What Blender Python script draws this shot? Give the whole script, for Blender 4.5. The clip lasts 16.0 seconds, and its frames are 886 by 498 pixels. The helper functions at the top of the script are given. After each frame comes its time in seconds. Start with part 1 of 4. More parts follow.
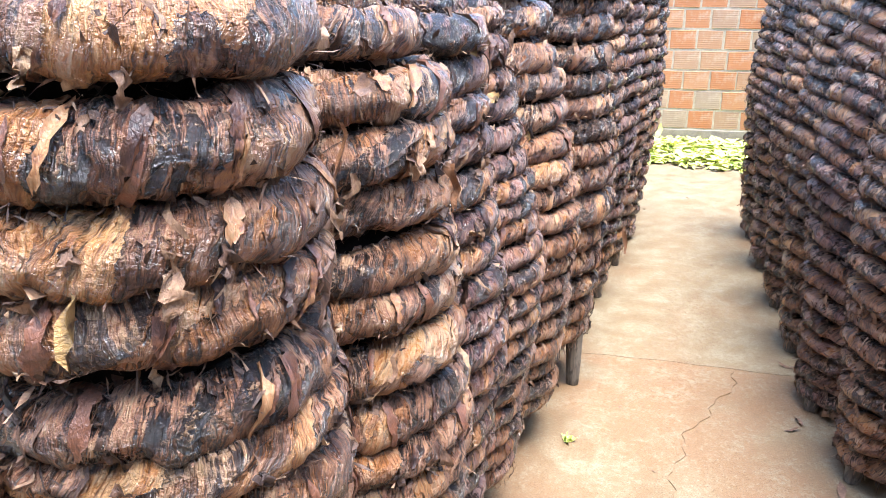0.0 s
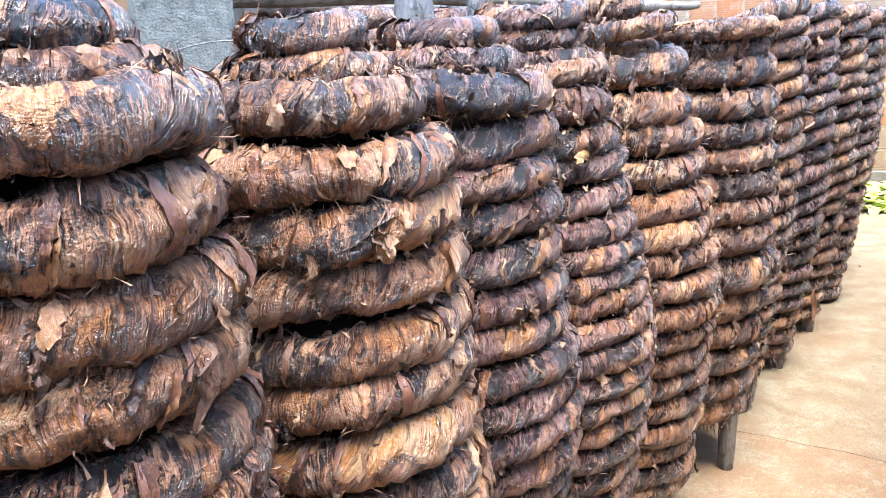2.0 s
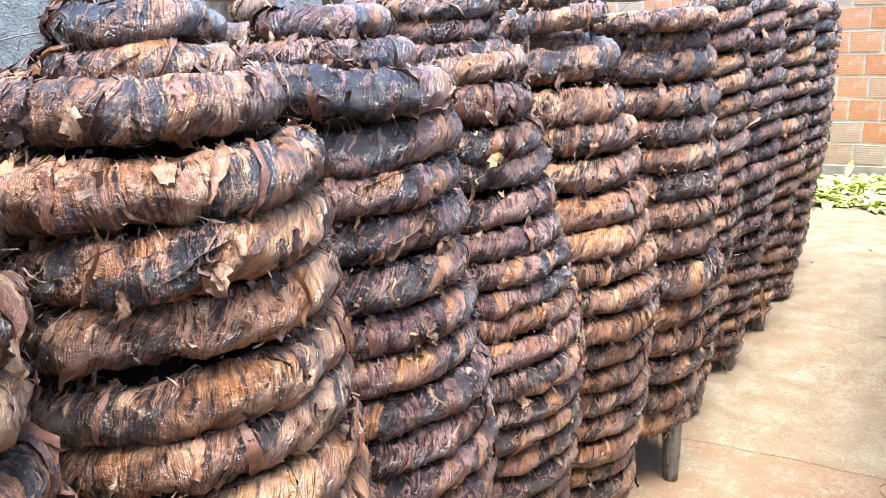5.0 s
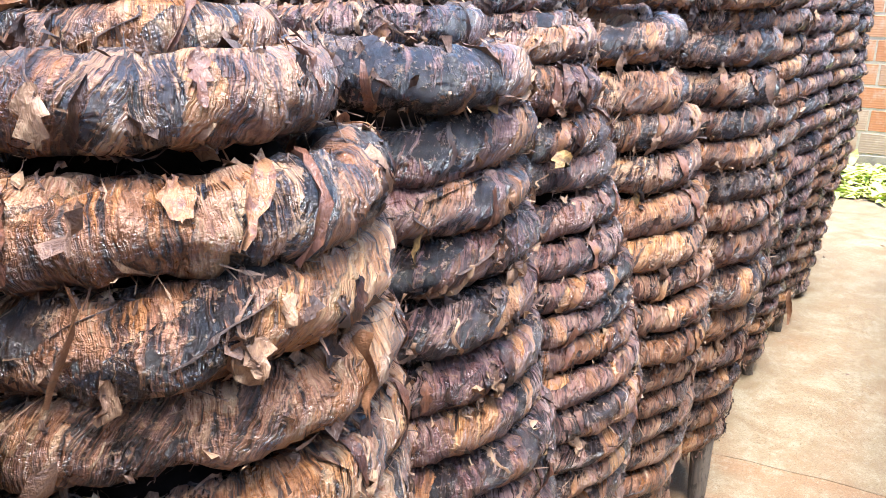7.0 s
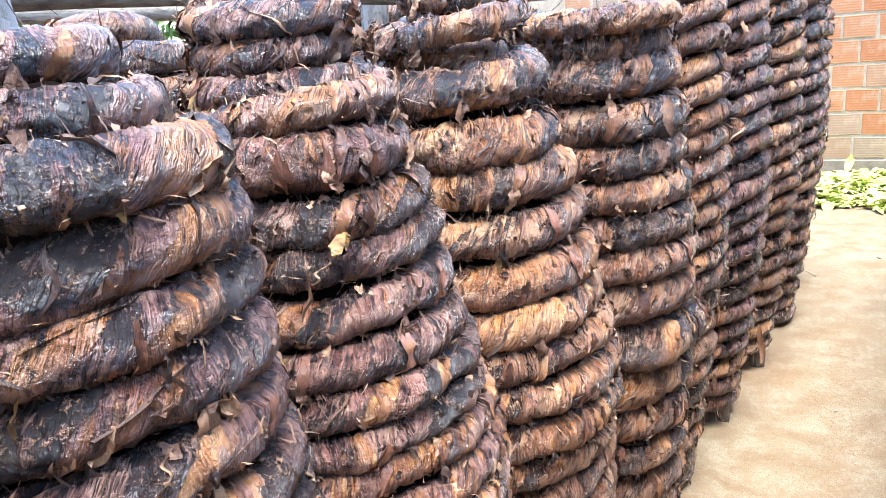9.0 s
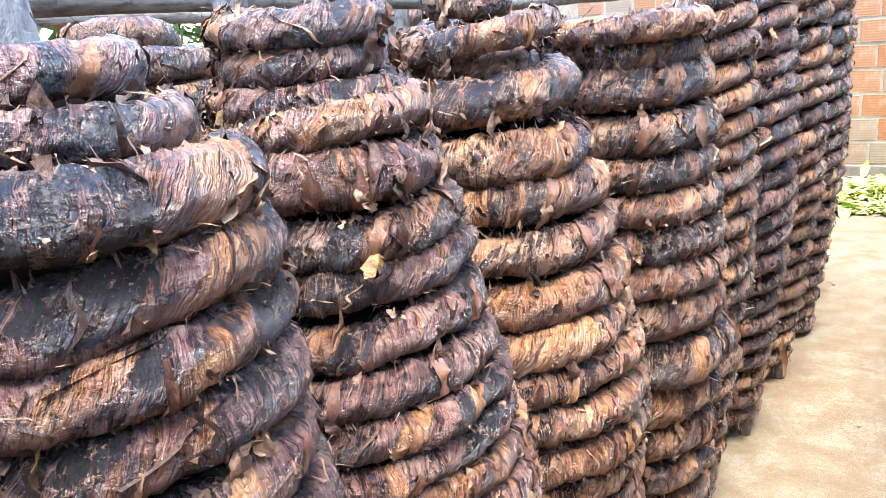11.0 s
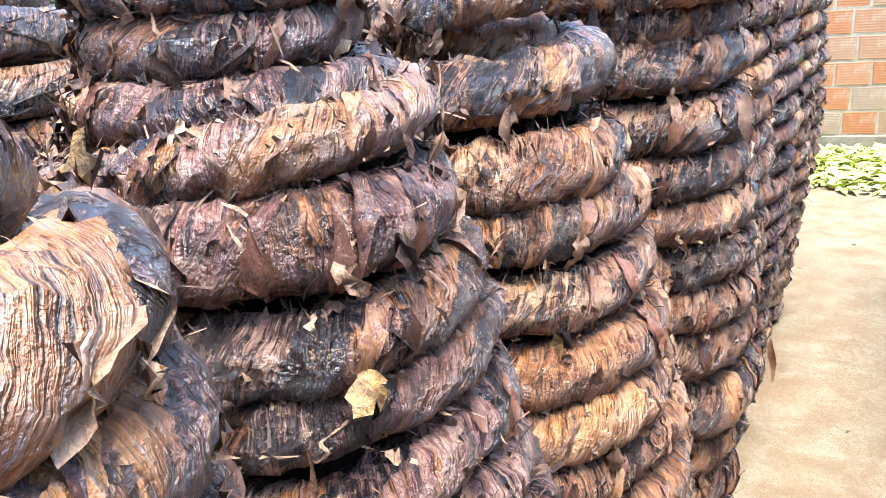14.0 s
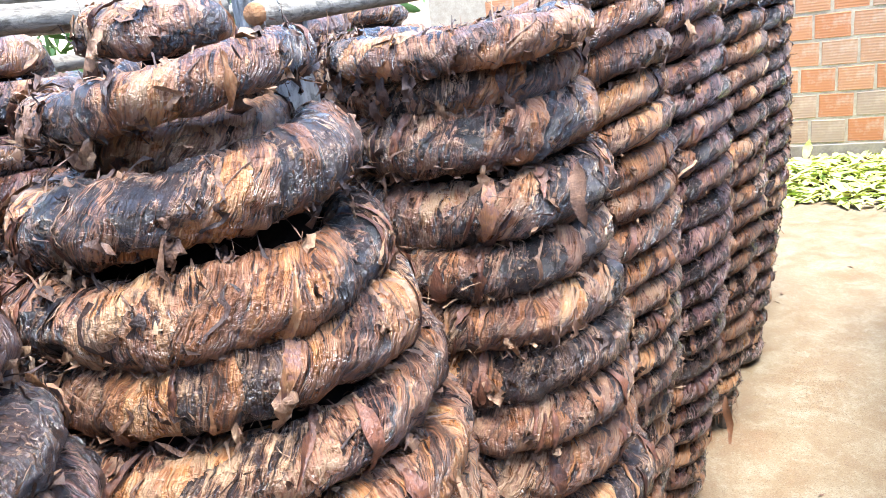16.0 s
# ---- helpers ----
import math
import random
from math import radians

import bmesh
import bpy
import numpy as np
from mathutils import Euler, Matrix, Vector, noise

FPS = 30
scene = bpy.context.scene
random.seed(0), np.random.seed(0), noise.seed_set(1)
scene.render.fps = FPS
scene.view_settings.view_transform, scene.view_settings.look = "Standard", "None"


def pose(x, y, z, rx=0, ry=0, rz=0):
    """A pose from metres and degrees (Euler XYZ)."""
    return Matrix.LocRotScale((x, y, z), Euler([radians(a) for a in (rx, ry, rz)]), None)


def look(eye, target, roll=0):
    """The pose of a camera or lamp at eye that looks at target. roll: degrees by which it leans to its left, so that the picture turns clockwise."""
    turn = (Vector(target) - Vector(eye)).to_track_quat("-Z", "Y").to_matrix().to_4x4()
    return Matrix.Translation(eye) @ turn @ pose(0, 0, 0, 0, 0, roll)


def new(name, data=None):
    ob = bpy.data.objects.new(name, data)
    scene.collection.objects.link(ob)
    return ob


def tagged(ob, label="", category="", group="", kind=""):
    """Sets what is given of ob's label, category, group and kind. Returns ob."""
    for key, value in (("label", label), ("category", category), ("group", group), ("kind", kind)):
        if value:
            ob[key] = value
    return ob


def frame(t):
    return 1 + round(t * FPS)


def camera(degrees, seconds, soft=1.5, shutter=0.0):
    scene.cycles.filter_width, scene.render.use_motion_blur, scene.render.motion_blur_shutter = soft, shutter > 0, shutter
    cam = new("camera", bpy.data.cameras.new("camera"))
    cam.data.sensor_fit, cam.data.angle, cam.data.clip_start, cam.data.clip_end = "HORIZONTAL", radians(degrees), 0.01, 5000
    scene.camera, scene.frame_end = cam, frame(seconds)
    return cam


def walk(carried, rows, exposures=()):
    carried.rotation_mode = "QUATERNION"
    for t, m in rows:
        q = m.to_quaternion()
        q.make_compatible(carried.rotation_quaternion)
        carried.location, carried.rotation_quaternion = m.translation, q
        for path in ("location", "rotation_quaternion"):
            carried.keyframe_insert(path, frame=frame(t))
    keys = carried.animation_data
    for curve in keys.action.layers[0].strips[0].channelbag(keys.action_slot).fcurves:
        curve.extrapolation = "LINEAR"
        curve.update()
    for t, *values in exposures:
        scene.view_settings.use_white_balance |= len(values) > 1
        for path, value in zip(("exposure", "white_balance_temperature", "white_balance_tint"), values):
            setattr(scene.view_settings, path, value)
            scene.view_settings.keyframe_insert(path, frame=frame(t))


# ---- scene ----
cam = camera(60.5, 16.0, soft=0.5)
METRES, EYE, TILT, LEAN, TURN = 1.907, 1.18, -18.94, -0.11, 12.07
ROWS = [
    (0.0, 0.0, 0.0, 0.0, -0.0, 0.0, -0.0),
    (0.5, -0.0013, -0.0051, -0.0037, 5.85, 0.31, -1.18),
    (1.0, -0.0033, -0.0141, 0.0047, 11.61, 0.88, -2.29),
    (1.5, 0.0393, 0.0193, 0.0097, 15.2, 1.43, -2.9),
    (2.0, 0.124, 0.0606, 0.0328, 16.51, 2.19, -2.97),
    (2.5, 0.1474, 0.0833, 0.042, 16.71, 2.56, -2.94),
    (3.0, 0.1588, 0.0901, 0.0436, 15.94, 2.68, -2.9),
    (3.5, 0.1662, 0.09, 0.0415, 15.06, 2.52, -2.91),
    (6.0, 0.1254, 0.1956, 0.0727, 13.7, 0.97, -2.15),
    (6.5, 0.0979, 0.2228, 0.0812, 12.91, 0.27, -2.99),
    (7.0, 0.0823, 0.2239, 0.0844, 12.41, -0.46, -4.21),
    (7.5, 0.0911, 0.2553, 0.0872, 12.5, -0.99, -5.08),
    (8.0, 0.1375, 0.2989, 0.1055, 13.17, 0.14, -3.09),
    (8.5, 0.1965, 0.3237, 0.1249, 13.71, 1.55, 0.19),
    (9.0, 0.2009, 0.3481, 0.1266, 14.34, 2.12, 0.69),
    (9.5, 0.1802, 0.3582, 0.1397, 14.81, 2.66, 0.09),
    (12.0, 0.1793, 0.3712, 0.1407, 14.16, 1.49, 0.25),
    (12.5, 0.176, 0.4124, 0.1546, 12.03, 1.27, 0.81),
    (13.0, 0.1477, 0.4641, 0.1708, 10.42, 0.69, 1.39),
    (13.5, 0.1165, 0.4974, 0.1821, 9.12, 0.07, 1.65),
    (14.0, 0.1045, 0.5113, 0.1893, 8.88, -0.5, 1.49),
    (14.5, 0.1158, 0.5313, 0.1968, 10.51, -0.42, 1.7),
    (15.0, 0.1526, 0.5656, 0.2155, 12.88, 0.02, 2.13),
    (15.5, 0.1956, 0.5993, 0.2309, 13.98, 0.36, 2.44),
    (16.0, 0.239, 0.6201, 0.2394, 11.45, 0.6, 3.87),
]
walk(cam, [(t, pose(0, 0, EYE, TILT, LEAN, TURN) @ pose(METRES * x, METRES * y, METRES * z, 90 + pitch, roll, yaw)) for t, x, y, z, yaw, pitch, roll in ROWS])

# ---- light ----
world = bpy.data.worlds.new("overcast_sky")
scene.world = world
world.use_nodes = True
wn = world.node_tree
sky = wn.nodes.new("ShaderNodeTexSky")
sky.sky_type, sky.sun_disc = "NISHITA", False
sky.sun_elevation, sky.sun_rotation = radians(78), radians(135)
sky.air_density, sky.dust_density, sky.ozone_density = 1.0, 0.4, 1.5
background = wn.nodes["Background"]
background.inputs["Strength"].default_value = 0.12
wn.links.new(sky.outputs[0], background.inputs["Color"])
sun = new("sun", bpy.data.lights.new("sun", "SUN"))
sun.data.energy, sun.data.angle, sun.data.color = 1.4, radians(34), (0.975, 0.985, 0.985)
sun.matrix_world = look((0.9, -0.9, 6.0), (0, 0, 0))
scene.view_settings.exposure = 3.45


# ---- materials ----
def material(name):
    m = bpy.data.materials.new(name)
    m.use_nodes = True
    return m, m.node_tree, m.node_tree.nodes["Principled BSDF"]


def node(tree, kind, **values):
    n = tree.nodes.new(kind)
    for key, value in values.items():
        n.inputs[key].default_value = value
    return n


def ramp(tree, source, stops, interpolation="LINEAR"):
    n = tree.nodes.new("ShaderNodeValToRGB")
    n.color_ramp.interpolation = interpolation
    while len(n.color_ramp.elements) < len(stops):
        n.color_ramp.elements.new(0.5)
    for element, (place, colour) in zip(n.color_ramp.elements, stops):
        element.position, element.color = place, (*colour, 1)
    tree.links.new(source, n.inputs[0])
    return n.outputs[0]


def mix(tree, factor, a, b, blend="MIX"):
    n = tree.nodes.new("ShaderNodeMix")
    n.data_type, n.blend_type = "RGBA", blend
    for socket, value in ((n.inputs[0], factor), (n.inputs[6], a), (n.inputs[7], b)):
        if isinstance(value, bpy.types.NodeSocket):
            tree.links.new(value, socket)
        elif isinstance(value, tuple):
            socket.default_value = (*value, 1)
        else:
            socket.default_value = value
    return n.outputs[2]


def math_node(tree, op, a, b=0.0):
    n = tree.nodes.new("ShaderNodeMath")
    n.operation = op
    for socket, value in ((n.inputs[0], a), (n.inputs[1], b)):
        if isinstance(value, bpy.types.NodeSocket):
            tree.links.new(value, socket)
        else:
            socket.default_value = value
    return n.outputs[0]


def noise_at(tree, vector, scale, detail=3.0, rough=0.55, distort=0.0, dims="3D"):
    n = node(tree, "ShaderNodeTexNoise", Scale=scale, Detail=detail, Roughness=rough, Distortion=distort)
    n.noise_dimensions = dims
    tree.links.new(vector, n.inputs["Vector"])
    return n.outputs["Fac"]


def mapped(tree, vector, scale=(1, 1, 1), turn=(0, 0, 0), shift=(0, 0, 0)):
    n = node(tree, "ShaderNodeMapping", Scale=scale, Rotation=turn, Location=shift)
    tree.links.new(vector, n.inputs["Vector"])
    return n.outputs[0]


def bump(tree, shader, height, strength, distance):
    n = node(tree, "ShaderNodeBump", Strength=strength, Distance=distance)
    tree.links.new(height, n.inputs["Height"])
    tree.links.new(n.outputs[0], shader.inputs["Normal"])
    tree.links.new(n.outputs[0], shader.inputs["Coat Normal"])


def coords(tree, which):
    return tree.nodes.new("ShaderNodeTexCoord").outputs[which]


def tobacco_rope(name, palette, tar_share, ochre_share):
    """Cured leaf wound round a thick rope: oblique strands in bands of differing cure, tar and painted shade between
    the strands, black and ochre bands.
    The map "Band" counts the leaf bands along the rope."""
    m, t, s = material(name)
    uv = coords(t, "UV")
    band_map = t.nodes.new("ShaderNodeUVMap")
    band_map.uv_map = "Band"
    split = t.nodes.new("ShaderNodeSeparateXYZ")
    t.links.new(band_map.outputs[0], split.inputs[0])
    soft = math_node(t, "MULTIPLY", math_node(t, "SUBTRACT", noise_at(t, uv, 150.0, 4.0, 0.65, 0.0, "2D"), 0.5), 0.30)
    count = math_node(t, "ADD", split.outputs["X"], soft)
    cell, place = math_node(t, "FLOOR", count), math_node(t, "FRACT", count)
    white = t.nodes.new("ShaderNodeTexWhiteNoise")
    white.noise_dimensions = "1D"
    t.links.new(cell, white.inputs["W"])
    pick, pick_b = white.outputs["Value"], t.nodes.new("ShaderNodeSeparateColor")
    t.links.new(white.outputs["Color"], pick_b.inputs[0])
    # strands run across the rope, at a slant of their own in every band
    axes = t.nodes.new("ShaderNodeSeparateXYZ")
    t.links.new(uv, axes.inputs[0])
    slant = math_node(t, "SUBTRACT", math_node(t, "MULTIPLY", pick_b.outputs[1], 0.75), 0.10)
    swirl = math_node(t, "MULTIPLY", math_node(t, "SUBTRACT", noise_at(t, uv, 42.0, 2.0, 0.5, 0.0, "2D"), 0.5), 0.007)
    across = math_node(t, "ADD", math_node(t, "ADD", axes.outputs["X"], swirl), math_node(t, "MULTIPLY", axes.outputs["Y"], slant))
    join = t.nodes.new("ShaderNodeCombineXYZ")
    t.links.new(across, join.inputs[0])
    t.links.new(axes.outputs["Y"], join.inputs[1])
    t.links.new(math_node(t, "MULTIPLY", cell, 3.7), join.inputs[2])
    fine = noise_at(t, mapped(t, join.outputs[0], scale=(850, 48, 1)), 1.0, 2.0, 0.5, 0.0)
    strand = noise_at(t, mapped(t, join.outputs[0], scale=(330, 30, 1)), 1.0, 3.0, 0.6, 0.15)
    fold = noise_at(t, mapped(t, join.outputs[0], scale=(115, 24, 1)), 1.0, 3.0, 0.6, 0.3)
    blot = noise_at(t, uv, 60.0, 4.0, 0.6, 0.4, "2D")
    crumb = noise_at(t, uv, 330.0, 4.0, 0.65, 0.3, "2D")
    # leaf pieces that overlap within a band
    scrap = node(t, "ShaderNodeTexVoronoi", Scale=1.0, Randomness=1.0)
    t.links.new(mapped(t, join.outputs[0], scale=(75, 26, 1)), scrap.inputs["Vector"])
    patch = t.nodes.new("ShaderNodeSeparateColor")
    t.links.new(scrap.outputs["Color"], patch.inputs[0])
    mottle = math_node(t, "ADD", math_node(t, "MULTIPLY", strand, 0.62), math_node(t, "MULTIPLY", fine, 0.38))
    cure = math_node(t, "ADD", math_node(t, "MULTIPLY", pick_b.outputs[2], 0.52), math_node(t, "MULTIPLY", patch.outputs[0], 0.28))
    tone = math_node(t, "ADD", math_node(t, "MULTIPLY", math_node(t, "SUBTRACT", mottle, 0.5), 2.1), math_node(t, "ADD", math_node(t, "ADD", cure, math_node(t, "MULTIPLY", math_node(t, "SUBTRACT", blot, 0.5), 0.8)), 0.15))
    leaf = ramp(t, tone, [(0.06, palette[0]), (0.34, palette[1]), (0.62, palette[2]), (0.98, palette[3])])
    ochre = ramp(t, tone, [(0.05, (0.030, 0.013, 0.006)), (0.35, (0.21, 0.074, 0.026)), (0.65, (0.47, 0.190, 0.064)), (1.0, (0.68, 0.37, 0.16))])
    tar = ramp(t, tone, [(0.2, (0.002, 0.002, 0.0025)), (0.7, (0.016, 0.012, 0.013)), (1.0, (0.10, 0.055, 0.040))])
    info = t.nodes.new("ShaderNodeObjectInfo").outputs["Random"]
    swing = math_node(t, "MULTIPLY", math_node(t, "SUBTRACT", info, 0.5), 0.26)
    torn = math_node(t, "ADD", math_node(t, "MULTIPLY", math_node(t, "SUBTRACT", mottle, 0.5), 1.7), math_node(t, "MULTIPLY", math_node(t, "SUBTRACT", patch.outputs[1], 0.5), 0.5))
    drift = math_node(t, "ADD", swing, math_node(t, "MULTIPLY", math_node(t, "ADD", math_node(t, "MULTIPLY", math_node(t, "SUBTRACT", blot, 0.5), 0.7), torn), 0.9))
    tar_mask = ramp(t, math_node(t, "ADD", pick, drift), [(tar_share - 0.12, (1, 1, 1)), (tar_share + 0.12, (0, 0, 0))])
    ochre_mask = ramp(t, math_node(t, "SUBTRACT", pick, drift), [(1 - ochre_share - 0.14, (0, 0, 0)), (1 - ochre_share + 0.14, (1, 1, 1))])
    col = mix(t, ochre_mask, leaf, ochre)
    col = mix(t, math_node(t, "MULTIPLY", tar_mask, 0.92), col, tar)
    # tar and painted crease shade darken folds and strand gaps; band edges are dark
    seam = ramp(t, math_node(t, "ADD", math_node(t, "MULTIPLY", fold, 0.55), math_node(t, "MULTIPLY", strand, 0.45)), [(0.37, (0.95, 0.95, 0.95)), (0.45, (0, 0, 0))])
    col = mix(t, seam, col, (0.006, 0.0045, 0.0045))
    edge = ramp(t, place, [(0.0, (0.9, 0.9, 0.9)), (0.10, (0, 0, 0))])
    col = mix(t, math_node(t, "MULTIPLY", edge, math_node(t, "MULTIPLY", blot, 1.6)), col, (0.004, 0.0035, 0.0035))
    crust = ramp(t, math_node(t, "ADD", math_node(t, "MULTIPLY", crumb, 0.6), math_node(t, "MULTIPLY", blot, 0.4)), [(0.56, (0, 0, 0)), (0.63, (1, 1, 1))])
    col = mix(t, math_node(t, "MULTIPLY", crust, 0.6), col, (0.42, 0.235, 0.12))
    t.links.new(col, s.inputs["Base Color"])
    gloss = math_node(t, "ADD", math_node(t, "MULTIPLY", blot, 0.6), math_node(t, "ADD", math_node(t, "MULTIPLY", crust, 0.3), math_node(t, "MULTIPLY", patch.outputs[2], 0.25)))
    gloss = math_node(t, "SUBTRACT", gloss, math_node(t, "MULTIPLY", tar_mask, 0.22))
    t.links.new(ramp(t, gloss, [(0.12, (0.15, 0.15, 0.15)), (0.36, (0.30, 0.30, 0.30)), (0.62, (0.56, 0.56, 0.56))]), s.inputs["Roughness"])
    s.inputs["Specular IOR Level"].default_value = 0.9
    t.links.new(math_node(t, "ADD", math_node(t, "MULTIPLY", tar_mask, 0.35), 0.32), s.inputs["Coat Weight"])
    s.inputs["Coat IOR"].default_value = 1.5
    s.inputs["Coat Roughness"].default_value = 0.17
    ledge = math_node(t, "MULTIPLY", math_node(t, "POWER", place, 3.0), 0.6)
    pleat = math_node(t, "ADD", math_node(t, "MULTIPLY", strand, 1.0), math_node(t, "MULTIPLY", fold, 2.0))
    relief = math_node(t, "ADD", math_node(t, "ADD", math_node(t, "MULTIPLY", fine, 0.35), math_node(t, "MULTIPLY", crumb, 0.5)), math_node(t, "ADD", pleat, math_node(t, "ADD", math_node(t, "MULTIPLY", patch.outputs[1], 0.3), math_node(t, "MULTIPLY", blot, 0.8))))
    bump(t, s, math_node(t, "ADD", relief, ledge), 1.0, 0.009)
    return m


def dry_leaf(name, stops, gloss=0.55, dark=0.0):
    """Loose leaf: one tone for each piece, veined and mottled; dark: how far brown blotches go."""
    m, t, s = material(name)
    ob = coords(t, "Object")
    n = noise_at(t, ob, 90.0, 4.0, 0.65)
    vein = noise_at(t, mapped(t, ob, scale=(1.0, 1.0, 0.25)), 420.0, 3.0, 0.6, 0.6)
    isle = t.nodes.new("ShaderNodeNewGeometry").outputs["Random Per Island"]
    f = math_node(t, "ADD", math_node(t, "MULTIPLY", isle, 0.62), math_node(t, "ADD", math_node(t, "MULTIPLY", math_node(t, "SUBTRACT", n, 0.5), 0.7), math_node(t, "MULTIPLY", vein, 0.38)))
    c = ramp(t, f, stops)
    if dark:
        c = mix(t, ramp(t, n, [(0.45, (0, 0, 0)), (0.65, (dark, dark, dark))]), c, (0.06, 0.028, 0.012))
    t.links.new(c, s.inputs["Base Color"])
    s.inputs["Roughness"].default_value = gloss
    bump(t, s, math_node(t, "ADD", n, vein), 0.7, 0.003)
    return m


def wood(name, light, dark, scale=1.0, rough=0.8):
    """Weathered timber with grain along the object's z axis."""
    m, t, s = material(name)
    ob = coords(t, "Object")
    grain = noise_at(t, mapped(t, ob, scale=(70 * scale, 70 * scale, 5 * scale)), 1.0, 5.0, 0.65, 0.4)
    stain = noise_at(t, ob, 9.0 * scale, 4.0, 0.6)
    c = ramp(t, grain, [(0.32, dark), (0.62, light)])
    c = mix(t, ramp(t, stain, [(0.45, (0, 0, 0)), (0.7, (0.6, 0.6, 0.6))]), c, tuple(0.55 * v for v in dark))
    pits = noise_at(t, mapped(t, ob, scale=(1, 1, 0.45)), 75.0 * scale, 5.0, 0.7, 0.5)
    c = mix(t, ramp(t, pits, [(0.50, (0, 0, 0)), (0.62, (0.75, 0.75, 0.75))]), c, tuple(0.5 * v for v in dark))
    pale = noise_at(t, mapped(t, ob, scale=(1, 1, 0.3)), 32.0 * scale, 4.0, 0.6)
    c = mix(t, ramp(t, pale, [(0.55, (0, 0, 0)), (0.68, (0.5, 0.5, 0.5))]), c, tuple(min(0.8, 1.25 * v) for v in light))
    t.links.new(c, s.inputs["Base Color"])
    s.inputs["Roughness"].default_value = rough
    bump(t, s, math_node(t, "ADD", grain, pits), 0.8, 0.004)
    return m


def concrete_floor(name, earth):
    """Old trowelled concrete: pale worn skin in flakes, grit, and orange earth stains over that share of it."""
    m, t, s = material(name)
    ob = coords(t, "Object")
    big = noise_at(t, ob, 1.7, 5.0, 0.6, 0.4)
    mid = noise_at(t, ob, 9.0, 8.0, 0.72, 0.3)
    flake = noise_at(t, mapped(t, ob, scale=(1.0, 0.9, 1.0)), 62.0, 7.0, 0.78, 0.4)
    grit = noise_at(t, ob, 230.0, 4.0, 0.75)
    c = ramp(t, mid, [(0.36, (0.172, 0.108, 0.053)), (0.50, (0.203, 0.143, 0.078)), (0.62, (0.232, 0.181, 0.110))])
    c = mix(t, ramp(t, big, [(earth - 0.08, (0.8, 0.8, 0.8)), (earth + 0.08, (0, 0, 0))]), c, (0.215, 0.112, 0.051))
    worn = math_node(t, "ADD", math_node(t, "MULTIPLY", flake, 0.6), math_node(t, "MULTIPLY", mid, 0.4))
    c = mix(t, ramp(t, worn, [(0.50, (0, 0, 0)), (0.60, (0.7, 0.7, 0.7))]), c, (0.275, 0.228, 0.152))
    c = mix(t, ramp(t, flake, [(0.34, (0.6, 0.6, 0.6)), (0.42, (0, 0, 0))]), c, (0.120, 0.073, 0.037))
    c = mix(t, ramp(t, grit, [(0.38, (0.7, 0.7, 0.7)), (0.48, (0, 0, 0))]), c, (0.105, 0.065, 0.036))
    c = mix(t, ramp(t, grit, [(0.56, (0, 0, 0)), (0.66, (0.5, 0.5, 0.5))]), c, (0.30, 0.25, 0.175))
    t.links.new(c, s.inputs["Base Color"])
    t.links.new(ramp(t, mid, [(0.35, (0.55, 0.55, 0.55)), (0.65, (0.9, 0.9, 0.9))]), s.inputs["Roughness"])
    bump(t, s, math_node(t, "ADD", math_node(t, "MULTIPLY", grit, 0.5), flake), 0.7, 0.004)
    return m


def clay_brick():
    m, t, s = material("hollow_clay_brick")
    ob = coords(t, "Object")
    rnd = t.nodes.new("ShaderNodeObjectInfo").outputs["Random"]
    c = ramp(t, rnd, [(0.0, (0.411, 0.151, 0.061)), (0.3, (0.449, 0.192, 0.087)), (0.55, (0.400, 0.206, 0.113)), (0.8, (0.352, 0.220, 0.139)), (0.93, (0.333, 0.247, 0.179)), (1.0, (0.460, 0.169, 0.052))])
    n = noise_at(t, ob, 14.0, 5.0, 0.65)
    c = mix(t, ramp(t, n, [(0.48, (0, 0, 0)), (0.68, (0.55, 0.55, 0.55))]), c, (0.509, 0.385, 0.280))
    wave = node(t, "ShaderNodeTexWave", Scale=19.0, Distortion=0.5)
    wave.bands_direction = "Z"
    t.links.new(ob, wave.inputs["Vector"])
    c = mix(t, math_node(t, "MULTIPLY", wave.outputs["Fac"], 0.14), c, (0.293, 0.128, 0.061))
    t.links.new(c, s.inputs["Base Color"])
    s.inputs["Roughness"].default_value = 0.85
    bump(t, s, math_node(t, "ADD", math_node(t, "MULTIPLY", wave.outputs["Fac"], -0.45), n), 0.5, 0.004)
    return m


def plain(name, a, b, scale=20.0, rough=0.85, relief=0.3, depth=0.004):
    m, t, s = material(name)
    ob = coords(t, "Object")
    n = noise_at(t, ob, scale, 5.0, 0.65)
    f = math_node(t, "ADD", math_node(t, "MULTIPLY", n, 0.6), math_node(t, "MULTIPLY", noise_at(t, ob, scale * 6, 4.0), 0.4))
    t.links.new(ramp(t, f, [(0.35, a), (0.65, b)]), s.inputs["Base Color"])
    s.inputs["Roughness"].default_value = rough
    bump(t, s, f, relief, depth)
    return m


